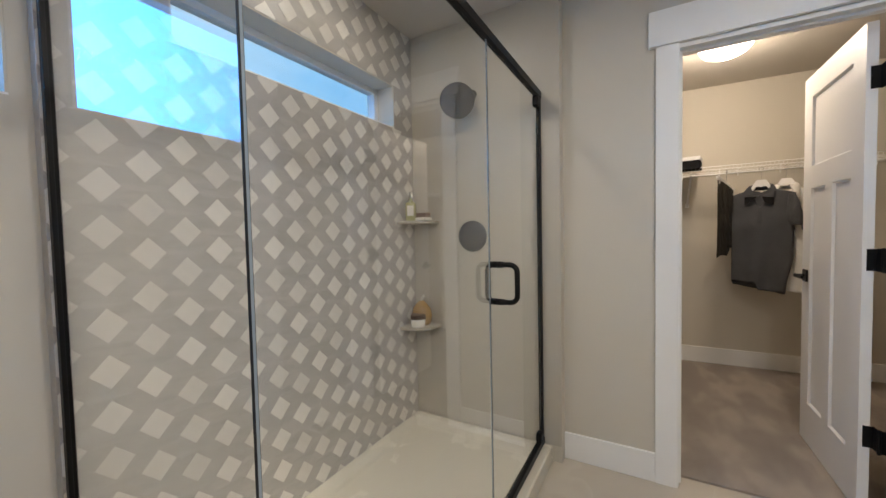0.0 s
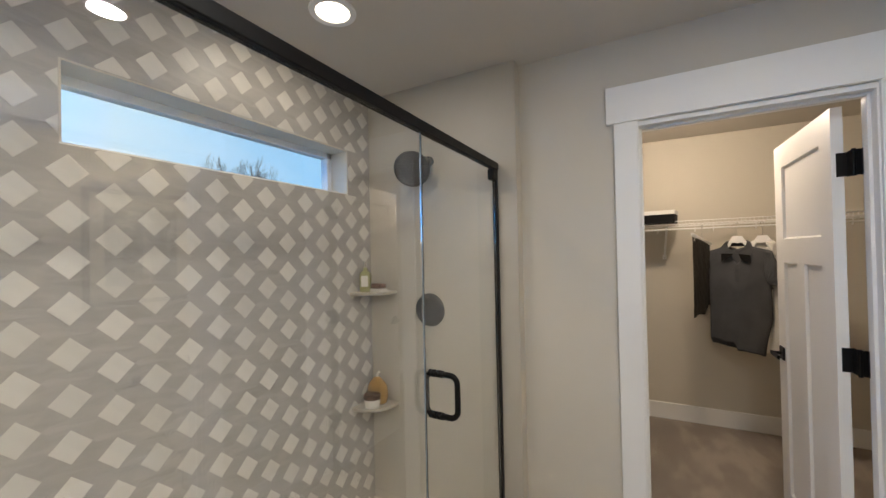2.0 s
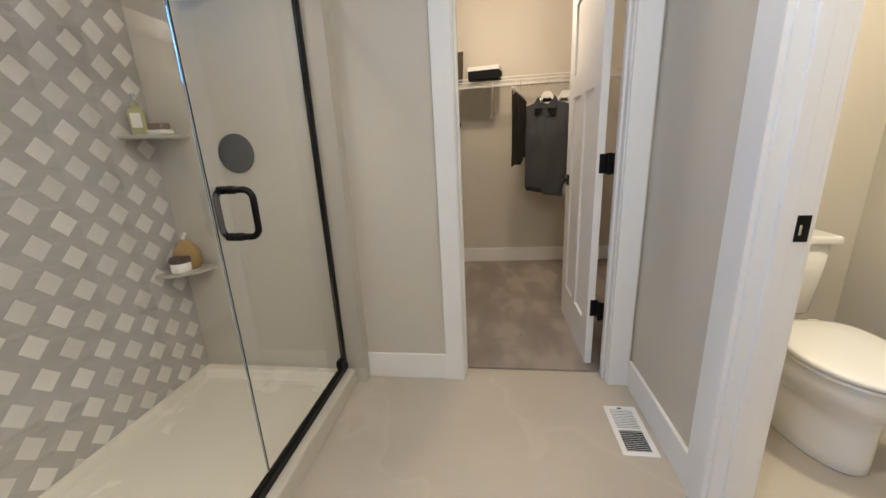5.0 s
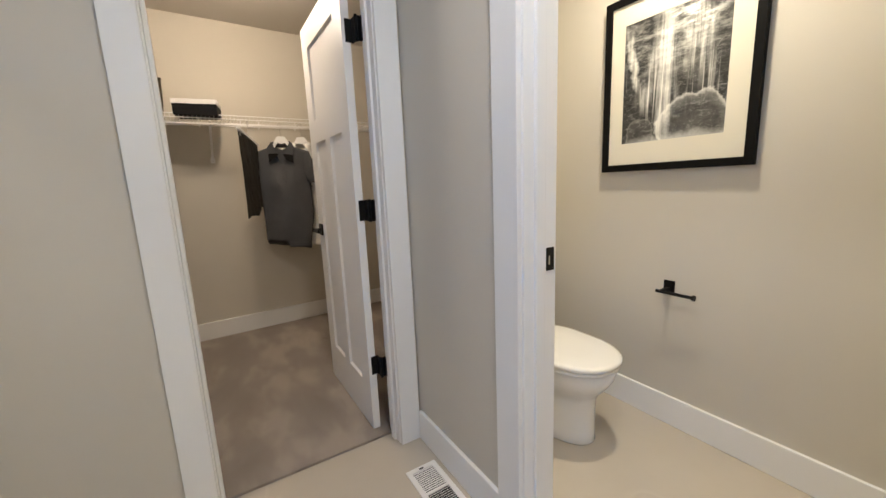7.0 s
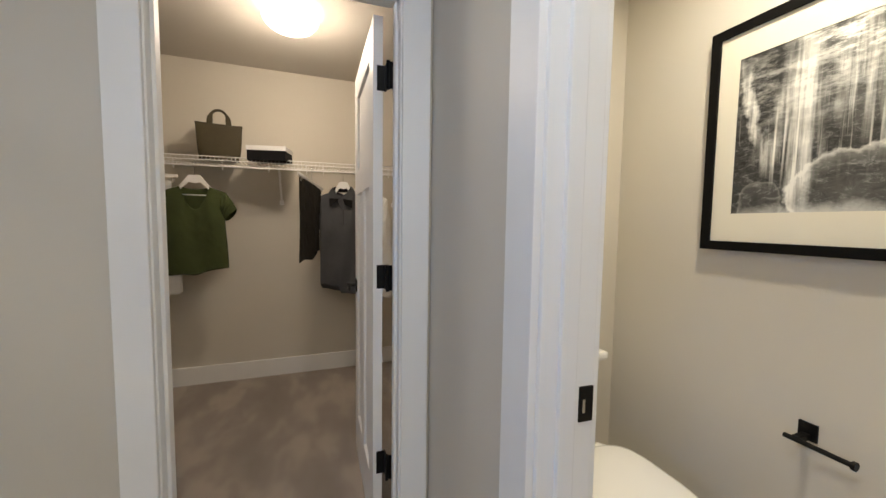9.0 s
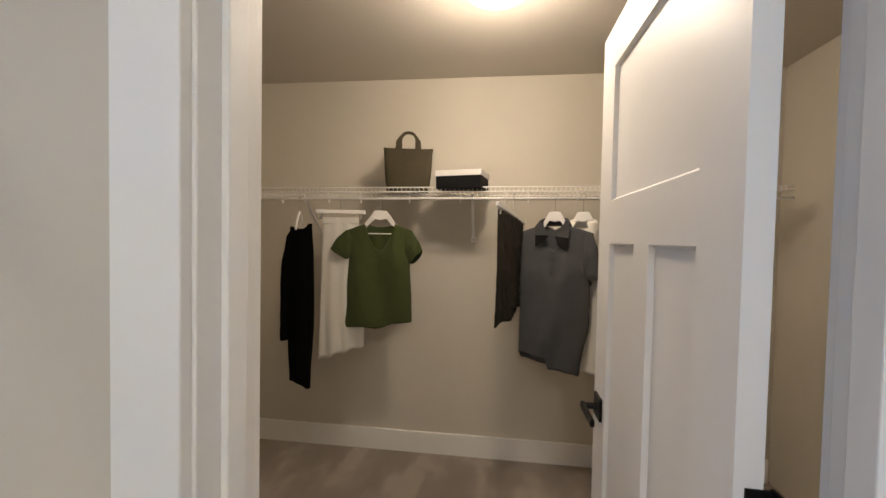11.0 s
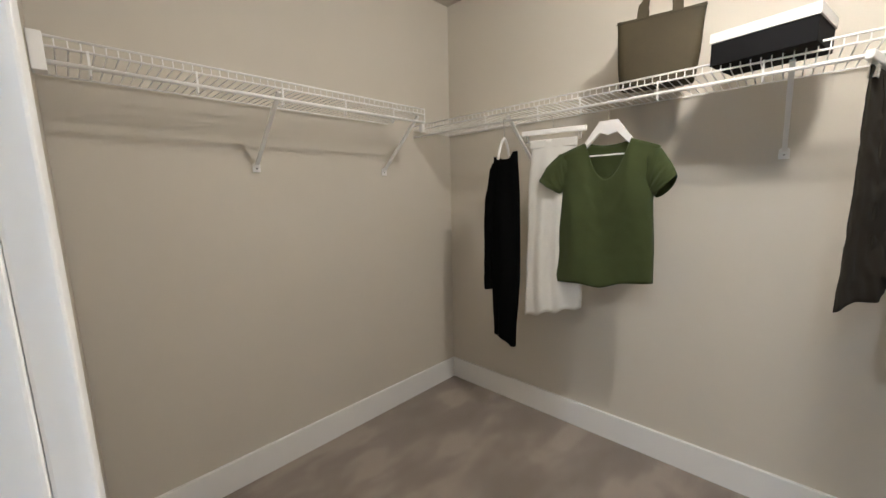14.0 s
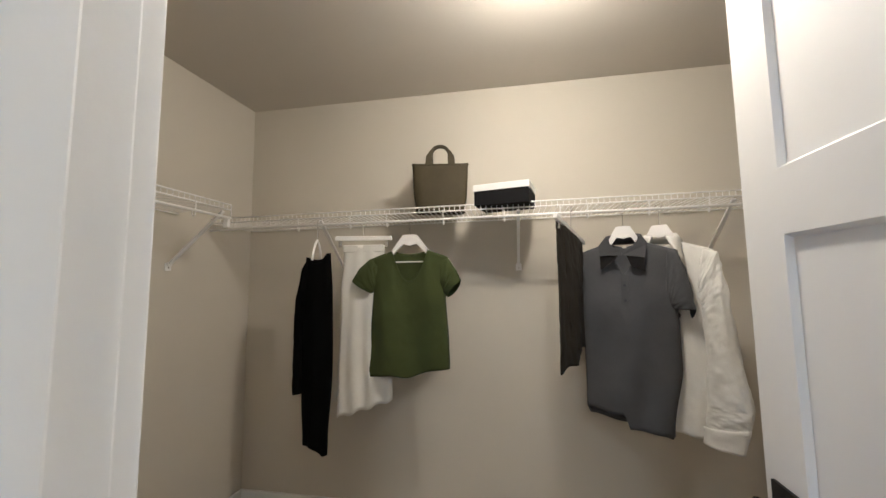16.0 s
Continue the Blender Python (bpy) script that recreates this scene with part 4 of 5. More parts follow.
def clip_hanger(label, x, y, rz, half, z, tilt=0.0):
    h = thing("clip_hanger", label, "hanger", pose(x, y, 0, 0, 0, rz) @ pose(0, 0, z) @ pose(0, 0, 0, 0, tilt, 0) @ pose(0, 0, -z), group="white hangers on the rod")
    part("bar", boxes((-half, half, -0.008, 0.008, z - 0.011, z + 0.011), bevel=0.003), HANGER_WHITE, h)
    rod = ROD_Z + rise(x)
    bm = bmesh.new()
    pts = [(0, 0, z + 0.01), (0, 0, rod - 0.030)]
    for a in range(200, -41, -20):
        pts.append((0.013 * math.cos(radians(a)), 0, rod - 0.006 + 0.014 * math.sin(radians(a))))
    tube(bm, pts, 0.0018, 6)
    part("hook", bm, STEEL, h, "thin steel hook")
    for sx in (-1, 1):
        part("clip", boxes((sx * half * 0.82 - 0.008, sx * half * 0.82 + 0.008, -0.008, 0.008, z - 0.045, z - 0.013), bevel=0.002), STEEL, h)
    return h


def rod_y(x):
    return far_y(x) - DEPTH - 0.002


hanger("white wooden hanger holding the green shirt", -0.112, rod_y(-0.112), 2, 0.20, 1.592)
hanger("white wooden hanger holding the charcoal polo shirt", 0.868, rod_y(0.868), -20, 0.175, 1.597, False, 0.028, 0.082)
hanger("white wooden hanger holding the white shirt", 1.018, rod_y(1.018), -24, 0.170, 1.597, False, 0.028, 0.082)
hanger("white slim hanger holding the black knit top", -0.605, rod_y(-0.605), 106, 0.085, 1.578, False, slim=True)
clip_hanger("white clip hanger holding the white skirt", -0.362, rod_y(-0.362) + 0.02, 12, 0.145, 1.584)
clip_hanger("white clip hanger holding folded dark trousers", 0.637, rod_y(0.637) - 0.07, 68, 0.215, 1.576, 10)


def shoulder(top, neck, dip, fall, power=1.0):
    """Neck and shoulder line: a dip between the neck points, then a straight fall to each side."""
    def f(x):
        a = abs(x)
        if a < neck:
            return top - dip * (1 - (a / neck) ** power)
        return top - fall * (a - neck) / 0.12
    return f


def green_shirt():
    g = thing("v_neck_shirt", "olive green short-sleeved V-neck shirt on a hanger", "shirt", pose(-0.112, rod_y(-0.112), 0, 0, 0, 2))
    cloth("body", garment_body([(0, -0.204), (0.25, -0.188), (1, -0.212)], [(0, 0.190), (0.25, 0.176), (1, 0.192)], shoulder(1.514, 0.090, 0.152, 0.044, 2.0), shoulder(1.514, 0.090, 0.016, 0.044, 2),
          lambda u: 0.903 + 0.050 * u - 0.018 * math.exp(-((u - 0.52) / 0.13) ** 2), 0.028, 1.4, 0.012, 2, crumple=0.0015), GREEN, g)
    cloth("sleeve", sleeve([(-0.160, 1.482, -0.165, 1.345, 0.010, 0, 0), (-0.206, 1.476, -0.180, 1.330, 0.022, 0, 0), (-0.262, 1.428, -0.188, 1.316, 0.030, 0, 0.006), (-0.300, 1.367, -0.200, 1.306, 0.032, 0, 0.022)], 2), GREEN, g)
    cloth("sleeve", sleeve([(0.150, 1.484, 0.150, 1.330, 0.010, 0, 0), (0.192, 1.466, 0.162, 1.318, 0.022, 0, 0), (0.226, 1.416, 0.170, 1.304, 0.030, 0, 0.006), (0.249, 1.366, 0.180, 1.292, 0.032, 0, 0.022)], 5), GREEN, g)
    bm = bmesh.new()
    tube(bm, [(-0.091, -0.013, 1.514), (-0.075, -0.016, 1.468), (-0.056, -0.019, 1.422), (-0.030, -0.023, 1.380), (0, -0.026, 1.364), (0.030, -0.023, 1.380), (0.056, -0.019, 1.422), (0.075, -0.016, 1.468), (0.091, -0.013, 1.514)], 0.0014, 6)
    part("neckband", bm, GREEN, g, smooth=True)


def polo_shirt():
    g = thing("polo_shirt", "charcoal grey short-sleeved polo shirt on a hanger", "shirt", pose(0.868, rod_y(0.868), 0, 0, 0, -20))
    cloth("body", garment_body([(0, -0.200), (0.3, -0.185), (1, -0.182)], [(0, 0.200), (0.3, 0.190), (0.6, 0.192), (1, 0.150)], shoulder(1.522, 0.074, 0.135, 0.040, 1.3), shoulder(1.522, 0.066, 0.02, 0.040),
          lambda u: 0.796 + 0.004 * math.sin(12 * u) if u < 0.47 else 0.796 - 0.060 * min(1.0, (u - 0.47) / 0.05) - 0.02 * (u - 0.47), 0.044, 1.6, 0.012, 4,
          hem_back=lambda u: 0.764 - 0.055 * u), CHARCOAL, g)
    cloth("sleeve", sleeve([(0.160, 1.486, 0.150, 1.270, 0.012, -0.004, 0), (0.196, 1.474, 0.160, 1.262, 0.026, -0.006, 0), (0.224, 1.400, 0.166, 1.250, 0.036, -0.010, 0.004), (0.240, 1.310, 0.172, 1.246, 0.040, -0.012, 0.020), (0.249, 1.236, 0.178, 1.240, 0.042, -0.012, 0.048)], 3), CHARCOAL, g)
    cloth("sleeve", sleeve([(-0.165, 1.482, -0.150, 1.270, 0.012, 0, 0), (-0.205, 1.462, -0.165, 1.260, 0.030, 0.01, 0), (-0.232, 1.370, -0.170, 1.250, 0.040, 0.02, 0.01), (-0.240, 1.260, -0.170, 1.240, 0.042, 0.03, 0.03)], 7), CHARCOAL, g)
    collar(g, CHARCOAL, 1.554, 0.070, 0.040, 0.0, 0.030, 58)
    flaps = (((-0.003, 1.482), (-0.030, 1.494), (-0.050, 1.520), (-0.062, 1.552), (-0.097, 1.512), (-0.096, 1.466), (-0.003, 1.464)), ((0.003, 1.464), (0.084, 1.452), (0.092, 1.508), (0.074, 1.552), (0.054, 1.520), (0.032, 1.493), (0.003, 1.480)))
    # flat dark pieces shaped like the shade that the flaps throw
    points = (((-0.095, 1.472), (-0.010, 1.472), (-0.030, 1.447), (-0.094, 1.404)), ((0.012, 1.472), (0.083, 1.468), (0.082, 1.393), (0.030, 1.418)))
    for outline, name, material, y, label in [(f, "collar_flap", CHARCOAL, -0.066, "") for f in flaps] + [(f, "collar_shade", COLLAR_SHADE, -0.060, "dark pieces standing for the shade under the collar") for f in points]:
        bm = bmesh.new()
        loft(bm, [[Vector((x, y + d + 2.2 * x * x, z)) for x, z in outline] for d in (0, 0.004)])
        part(name, bm, material, g, label)
    part("placket", boxes((-0.014, 0.014, -0.0440, -0.039, 1.20, 1.380), bevel=0.001), CHARCOAL, g)
    part("neck_label", boxes((-0.008, 0.008, 0.014, 0.017, 1.500, 1.512)), LABEL, g, "small white neck label")
    for z in (1.335, 1.27):
        bm = bmesh.new()
        disc_body(bm, [(0.0055, 0), (0.0055, 0.002)], 10, pose(0, -0.0440, z, 90))
        part("button", bm, GUNMETAL, g)


def white_shirt():
    g = thing("long_sleeved_shirt", "white linen long-sleeved shirt hanging behind the polo", "shirt", pose(1.018, rod_y(1.018) + 0.004, 0, 0, 0, -24))
    cloth("body", garment_body([(0, -0.195), (0.3, -0.185), (1, -0.18)], [(0, 0.188), (0.3, 0.165), (1, 0.160)], shoulder(1.522, 0.066, 0.10, 0.042), shoulder(1.522, 0.066, 0.02, 0.042),
          lambda u: 0.742 + 0.012 * math.sin(6 * u), 0.040, 3, 0.010, 9, nu=64, nv=64, crumple=0.003), LINEN, g)
    cloth("sleeve", sleeve([(0.150, 1.482, 0.120, 1.300, 0.014, -0.006, 0), (0.196, 1.468, 0.128, 1.285, 0.030, -0.010, 0), (0.226, 1.300, 0.134, 1.220, 0.038, -0.014, 0), (0.241, 1.100, 0.142, 1.060, 0.038, -0.016, 0), (0.276, 0.864, 0.130, 0.870, 0.036, -0.020, 0), (0.256, 0.772, 0.120, 0.772, 0.032, -0.022, 0)], 3, 44, 100, 0.0050), LINEN, g)
    cloth("cuff", sleeve([(0.260, 0.790, 0.114, 0.778, 0.036, -0.022, 0), (0.236, 0.696, 0.110, 0.714, 0.036, -0.024, 0.008)], 5, 26, 8, 0.003), LINEN, g, thick=0.004)
    cloth("sleeve", sleeve([(-0.150, 1.482, -0.130, 1.300, 0.014, 0, 0), (-0.196, 1.468, -0.140, 1.28, 0.030, 0.01, 0), (-0.226, 1.300, -0.140, 1.22, 0.038, 0.02, 0), (-0.235, 1.050, -0.140, 1.03, 0.038, 0.03, 0), (-0.225, 0.780, -0.13, 0.78, 0.034, 0.03, 0)], 6, 26, 44, 0.007), LINEN, g)
    collar(g, LINEN, 1.552, 0.066, 0.040, 2.2, 0.10, 25)
    part("placket", boxes((-0.015, 0.015, -0.050, -0.043, 0.80, 1.40), bevel=0.002), LINEN, g)


def black_top():
    g = thing("knit_top", "black long-sleeved knit top hanging sideways", "top", pose(-0.617, rod_y(-0.617) - 0.005, 0, 0, 0, 0))

    def neck(dip):
        def f(x):
            return 1.490 + 0.022 * (x + 0.05) / 0.150 - dip * max(0.0, 1 - ((x - 0.020) / 0.055) ** 2)
        return f
    cloth("body", garment_body([(0, -0.046), (0.2, -0.066), (0.7, -0.052), (1, -0.036)], [(0, 0.092), (0.2, 0.106), (0.55, 0.112), (1, 0.090)], neck(0.040), neck(0.02),
          lambda u: 0.575 if u < 0.50 else 0.575 - 0.045 * min(1, (u - 0.50) / 0.4), 0.040, 2, 0.006, 3), BLACK_KNIT, g)
    cloth("sleeve", sleeve([(-0.030, 1.470, -0.056, 1.430, 0.014, -0.01, 0), (-0.036, 1.250, -0.090, 1.240, 0.030, -0.01, 0), (-0.040, 1.000, -0.092, 1.000, 0.030, -0.01, 0), (-0.040, 0.818, -0.093, 0.812, 0.030, -0.01, 0.004)], 2, 20, 30, 0.004), BLACK_KNIT, g)


def skirt():
    g = thing("skirt", "white cotton skirt clipped to a hanger", "skirt", pose(-0.362, rod_y(-0.362) + 0.02, 0, 0, 0, 8))
    cloth("body", garment_body([(0, -0.100), (0.3, -0.112), (1, -0.125)], [(0, 0.105), (0.3, 0.125), (1, 0.150)], lambda x: 1.548, lambda x: 1.548,
          lambda u: 0.700 + 0.090 * u + 0.007 * math.sin(19 * u), 0.020, 3, 0.0055, 6), LINEN, g)
    part("waistband", boxes((-0.104, 0.108, -0.012, 0.012, 1.512, 1.550), bevel=0.004), LINEN, g)


def trousers():
    g = thing("trousers", "dark brown-grey trousers folded over a clip hanger", "trousers", pose(0.637, rod_y(0.637) - 0.07, 0, 0, 0, 68))
    cloth("leg", garment_body([(0, -0.196), (0.5, -0.192), (1, -0.210)], [(0, 0.160), (0.5, 0.135), (1, 0.100)], lambda x: 1.558 - 0.176 * x, lambda x: 1.558 - 0.176 * x,
          lambda u: 1.000 + 0.035 * u + 0.010 * math.sin(8 * u), 0.014, 1.5, 0.005, 8, crumple=0.004), TROUSER, g)
    bm = garment_body([(0, -0.150), (0.5, -0.12), (1, -0.09)], [(0, 0.150), (0.5, 0.120), (1, 0.110)], lambda x: 1.558 - 0.176 * x, lambda x: 1.558 - 0.176 * x, lambda u: 1.075 - 0.01 * u, 0.010, 1.5, 0.005, 11, crumple=0.004)
    o = cloth("leg", bm, TROUSER, g)
    o.location.y = -0.010


green_shirt(), polo_shirt(), white_shirt(), black_top(), skirt(), trousers()

# ---- on the shelf ----
OLIVE_LEATHER = surface("olive_brown_leather", (0.052, 0.042, 0.023), 0.62, vary=0.14, big=7, fine=260, bump=0.3, dist=0.0012, fine_vary=0.06, spec=0.15)
BLACK_CARD = surface("black_card", (0.010, 0.010, 0.011), 0.7, vary=0.1, bump=0.05, spec=0.08)
WHITE_CARD = surface("white_card", (0.80, 0.79, 0.77), 0.6, vary=0.02, bump=0.05)


def tote_bag():
    z0 = LIP_Z + rise(0.022) + 0.002
    g = thing("tote_bag", "olive brown leather tote bag with two handles on the shelf", "bag", pose(0.022, 3.945, z0, 0, 0, 12))
    bm = bmesh.new()
    rings = []
    H = 0.255
    for j in range(13):
        v = j / 12
        hw = 0.124 + 0.025 * v + 0.003 * math.sin(5 * v)
        hd = 0.062 - 0.034 * v ** 1.4
        ring = []
        for k in range(32):
            a = 2 * math.pi * k / 32
            c, s = math.cos(a), math.sin(a)
            p = 0.22
            ring.append(Vector((hw * math.copysign(abs(c) ** p, c), hd * math.copysign(abs(s) ** 0.5, s), H * v - 0.006 * v * math.sin(math.pi * (c + 1) / 2) + 0.0)))
        rings.append(ring)
    loft(bm, rings, cap=False)
    bm.faces.new([v for v in bm.verts][:32][::-1])
    o = part("body", bm, OLIVE_LEATHER, g)
    md = o.modifiers.new("thickness", "SOLIDIFY")
    md.thickness, md.offset = 0.003, -1
    for side in (-1, 1):
        bm = bmesh.new()
        pts = []
        for k in range(25):
            a = math.pi * k / 24
            pts.append((0.058 * math.copysign(abs(math.cos(a)) ** 0.85, math.cos(a)), H - 0.012 + 0.106 * math.sin(a) ** 0.85))
        rings = []
        for k, (x, z) in enumerate(pts):
            a = math.pi * k / 24
            nx, nz = math.cos(a), math.sin(a)
            w = 0.0065 if 5 < k < 19 else 0.0175 if min(k, 24 - k) < 4 else 0.0110
            y = side * (0.029 - 0.022 * math.sin(a))
            rings.append([Vector((x - nx * w, y - 0.003, z - nz * w)), Vector((x + nx * w, y - 0.003, z + nz * w)), Vector((x + nx * w, y + 0.003, z + nz * w)), Vector((x - nx * w, y + 0.003, z - nz * w))])
        loft(bm, rings)
        part("handle", bm, OLIVE_LEATHER, g, smooth=False)
    part("top_seam", boxes((-0.147, 0.147, -0.0315, -0.0285, H - 0.016, H - 0.013)), OLIVE_LEATHER, g)


tote_bag()
_box = thing("shoe_box", "black storage box with a white lid on the shelf", "box", pose(0.352, 3.930, LIP_Z + rise(0.352) + 0.002, 0, 0, -10))
part("body", boxes((-0.130, 0.130, -0.096, 0.096, 0, 0.078), bevel=0.002), BLACK_CARD, _box)
part("lid", boxes((-0.134, 0.134, -0.100, 0.100, 0.070, 0.102), bevel=0.002), WHITE_CARD, _box, "white box lid")


def closet_light():
    g = thing("ceiling_light", "lit frosted glass dome light on the closet ceiling", "ceiling light", pose(0.550, 3.225, CLOSET_CEIL))
    bm = bmesh.new()
    disc_body(bm, [(0.100, -0.044), (0.106, -0.040), (0.106, -0.001), (0.100, 0.0)], 40)
    part("base", bm, TRIM, g, "white metal base ring")
    bm = bmesh.new()
    disc_body(bm, [(0.010, -0.126), (0.050, -0.122), (0.090, -0.110), (0.122, -0.092), (0.142, -0.070), (0.148, -0.056), (0.142, -0.048), (0.107, -0.0445)], 40)
    part("shade", bm, LAMP_GLASS, g, "glowing frosted glass dome", smooth=True)
    bm = bmesh.new()
    disc_body(bm, [(0.004, -0.140), (0.008, -0.136), (0.008, -0.127), (0.004, -0.1265)], 12)
    part("finial", bm, STEEL, g)


closet_light()


def recessed_light(x, y, r):
    g = thing("recessed_light", "round recessed ceiling light with a white trim ring", "ceiling light", pose(x, y, CEIL))
    bm = bmesh.new()
    n = 36
    for a, c in (((r + 0.028, -0.001), (r + 0.026, -0.007)), ((r + 0.026, -0.007), (r + 0.004, -0.006)), ((r + 0.004, -0.006), (r + 0.002, -0.001))):
        p = [bm.verts.new((a[0] * math.cos(2 * math.pi * k / n), a[0] * math.sin(2 * math.pi * k / n), a[1])) for k in range(n)]
        q = [bm.verts.new((c[0] * math.cos(2 * math.pi * k / n), c[0] * math.sin(2 * math.pi * k / n), c[1])) for k in range(n)]
        for k in range(n):
            bm.faces.new((p[k], p[(k + 1) % n], q[(k + 1) % n], q[k]))
    bmesh.ops.remove_doubles(bm, verts=bm.verts[:], dist=0.0001)
    part("trim_ring", bm, TRIM, g)
    bm = bmesh.new()
    disc_body(bm, [(r + 0.003, -0.002), (r + 0.003, -0.001)], 36)
    part("lens", bm, CAN_GLOW, g, "glowing round lens")


recessed_light(-0.757, 1.382, 0.06)

# ---- toilet room ----


def egg(cx, front, back, hw, z, n=40):
    """An outline with a round front towards -y and a squarer back."""
    ring = []
    mid = front + (back - front) * 0.46
    for k in range(n):
        a = 2 * math.pi * k / n
        c, s = math.cos(a), math.sin(a)
        if s < 0:
            ring.append(Vector((cx + hw * math.copysign(abs(c) ** 0.95, c), mid + (mid - front) * s, z)))
        else:
            ring.append(Vector((cx + hw * math.copysign(abs(c) ** 0.55, c), mid + (back - mid) * s ** 0.42, z)))
    return ring


def toilet():
    cx = 1.672
    g = thing("toilet", "white porcelain two-piece toilet with a closed lid", "toilet")
    bm = bmesh.new()
    rows = [(0.0, 1.658, 2.17, 0.118), (0.008, 1.652, 2.175, 0.123), (0.05, 1.655, 2.17, 0.121), (0.16, 1.657, 2.16, 0.120), (0.215, 1.654, 2.15, 0.124), (0.250, 1.640, 2.14, 0.138), (0.290, 1.608, 2.14, 0.160), (0.335, 1.580, 2.14, 0.175), (0.385, 1.568, 2.14, 0.181), (0.395, 1.572, 2.14, 0.178)]
    loft(bm, [egg(cx, f, b, w, z * 0.955) for z, f, b, w in rows])
    part("bowl", bm, PORCELAIN, g, smooth=True)
    bm = bmesh.new()
    loft(bm, [egg(cx, f, b, w, z - 0.018) for z, f, b, w in ((0.397, 1.568, 2.04, 0.180), (0.400, 1.560, 2.045, 0.186), (0.410, 1.560, 2.045, 0.186), (0.414, 1.565, 2.04, 0.182))])
    part("seat", bm, PORCELAIN, g, smooth=True)
    bm = bmesh.new()
    loft(bm, [egg(cx, f, b, w, z - 0.018) for z, f, b, w in ((0.4165, 1.562, 2.04, 0.184), (0.420, 1.554, 2.045, 0.189), (0.432, 1.554, 2.045, 0.189), (0.437, 1.559, 2.041, 0.184), (0.4395, 1.575, 2.03, 0.170), (0.4405, 1.68, 1.95, 0.09))])
    part("lid", bm, PORCELAIN, g, smooth=True)
    for sx in (-1, 1):
        part("lid_hinge", boxes((cx + sx * 0.075 - 0.022, cx + sx * 0.075 + 0.022, 2.040, 2.070, 0.377, 0.414), bevel=0.008), PORCELAIN, g)
    bm = bmesh.new()
    rows = []
    for z, hw, y0 in ((0.376, 0.150, 2.185), (0.392, 0.162, 2.172), (0.58, 0.178, 2.162), (0.712, 0.184, 2.158)):
        ring = []
        for k in range(36):
            a = 2 * math.pi * k / 36
            c, s = math.cos(a), math.sin(a)
            ym, hd = (y0 + 2.362) / 2, (2.362 - y0) / 2
            ring.append(Vector((cx + hw * math.copysign(abs(c) ** 0.28, c), ym + hd * math.copysign(abs(s) ** 0.35, s), z)))
        rows.append(ring)
    loft(bm, rows)
    part("tank", bm, PORCELAIN, g, smooth=True)
    part("tank_lid", boxes((cx - 0.196, cx + 0.196, 2.144, 2.368, 0.713, 0.752), bevel=0.012), PORCELAIN, g)
    bm = bmesh.new()
    tube(bm, [(cx - 0.13, 2.160, 0.655), (cx - 0.13, 2.142, 0.655)], 0.012, 12)
    box(bm, cx - 0.140, cx - 0.055, 2.136, 2.144, 0.647, 0.663, bevel=0.003)
    part("flush_lever", bm, STEEL, g)


toilet()


def paper_holder():
    g = thing("toilet_paper_holder", "matte black empty toilet paper bar on the wall", "paper holder")
    part("plate", boxes((RX - 0.008, RX, 1.552, 1.600, 0.650, 0.704), bevel=0.002), BLACK, g)
    part("post", boxes((RX - 0.062, RX - 0.008, 1.566, 1.586, 0.654, 0.672), bevel=0.002), BLACK, g)
    bm = bmesh.new()
    tube(bm, [(RX - 0.058, 1.606, 0.660), (RX - 0.058, 1.448, 0.660)], 0.0075, 12)
    tube(bm, [(RX - 0.058, 1.452, 0.660), (RX - 0.058, 1.443, 0.660)], 0.0125, 14)
    part("bar", bm, BLACK, g, smooth=False)


paper_holder()
PRINT = (1.405, 1.832, 1.337, 1.864)
WATERFALL = waterfall_material(*PRINT)
FRAME_BLACK = surface("black_stained_wood_frame", (0.004, 0.0035, 0.0032), 0.6, vary=0.15, big=8, fine=200, bump=0.05, spec=0.12)
MAT_BOARD = surface("cream_mat_board", (0.74, 0.69, 0.56), 0.8, vary=0.015, bump=0.05)


def framed_picture():
    g = thing("framed_picture", "black framed black-and-white waterfall photograph with cream mat", "picture")
    y0, y1, z0, z1 = 1.298, 1.930, 1.207, 1.985
    f = 0.032
    for nm, spec in (("frame_side", (RX - 0.030, RX - 0.002, y0, y0 + f, z0, z1)), ("frame_side", (RX - 0.030, RX - 0.002, y1 - f, y1, z0, z1)),
                     ("frame_rail", (RX - 0.030, RX - 0.002, y0 + f, y1 - f, z0, z0 + f)), ("frame_rail", (RX - 0.030, RX - 0.002, y0 + f, y1 - f, z1 - f, z1))):
        part(nm, boxes(spec, bevel=0.0015), FRAME_BLACK, g)
    a0, a1, b0, b1 = PRINT
    for p, q, r, s in ((y0 + f, a0, z0 + f, z1 - f), (a1, y1 - f, z0 + f, z1 - f), (a0, a1, z0 + f, b0), (a0, a1, b1, z1 - f)):
        part("mat_border", boxes((RX - 0.020, RX - 0.016, p, q, r, s)), MAT_BOARD, g, "cream mat board")
    part("photograph", boxes((RX - 0.0185, RX - 0.0165, a0 - 0.001, a1 + 0.001, b0 - 0.001, b1 + 0.001)), WATERFALL, g, "black-and-white waterfall print")
    part("backing", boxes((RX - 0.014, RX - 0.002, y0 + 0.01, y1 - 0.01, z0 + 0.01, z1 - 0.01)), BLACK_CARD, g)


framed_picture()


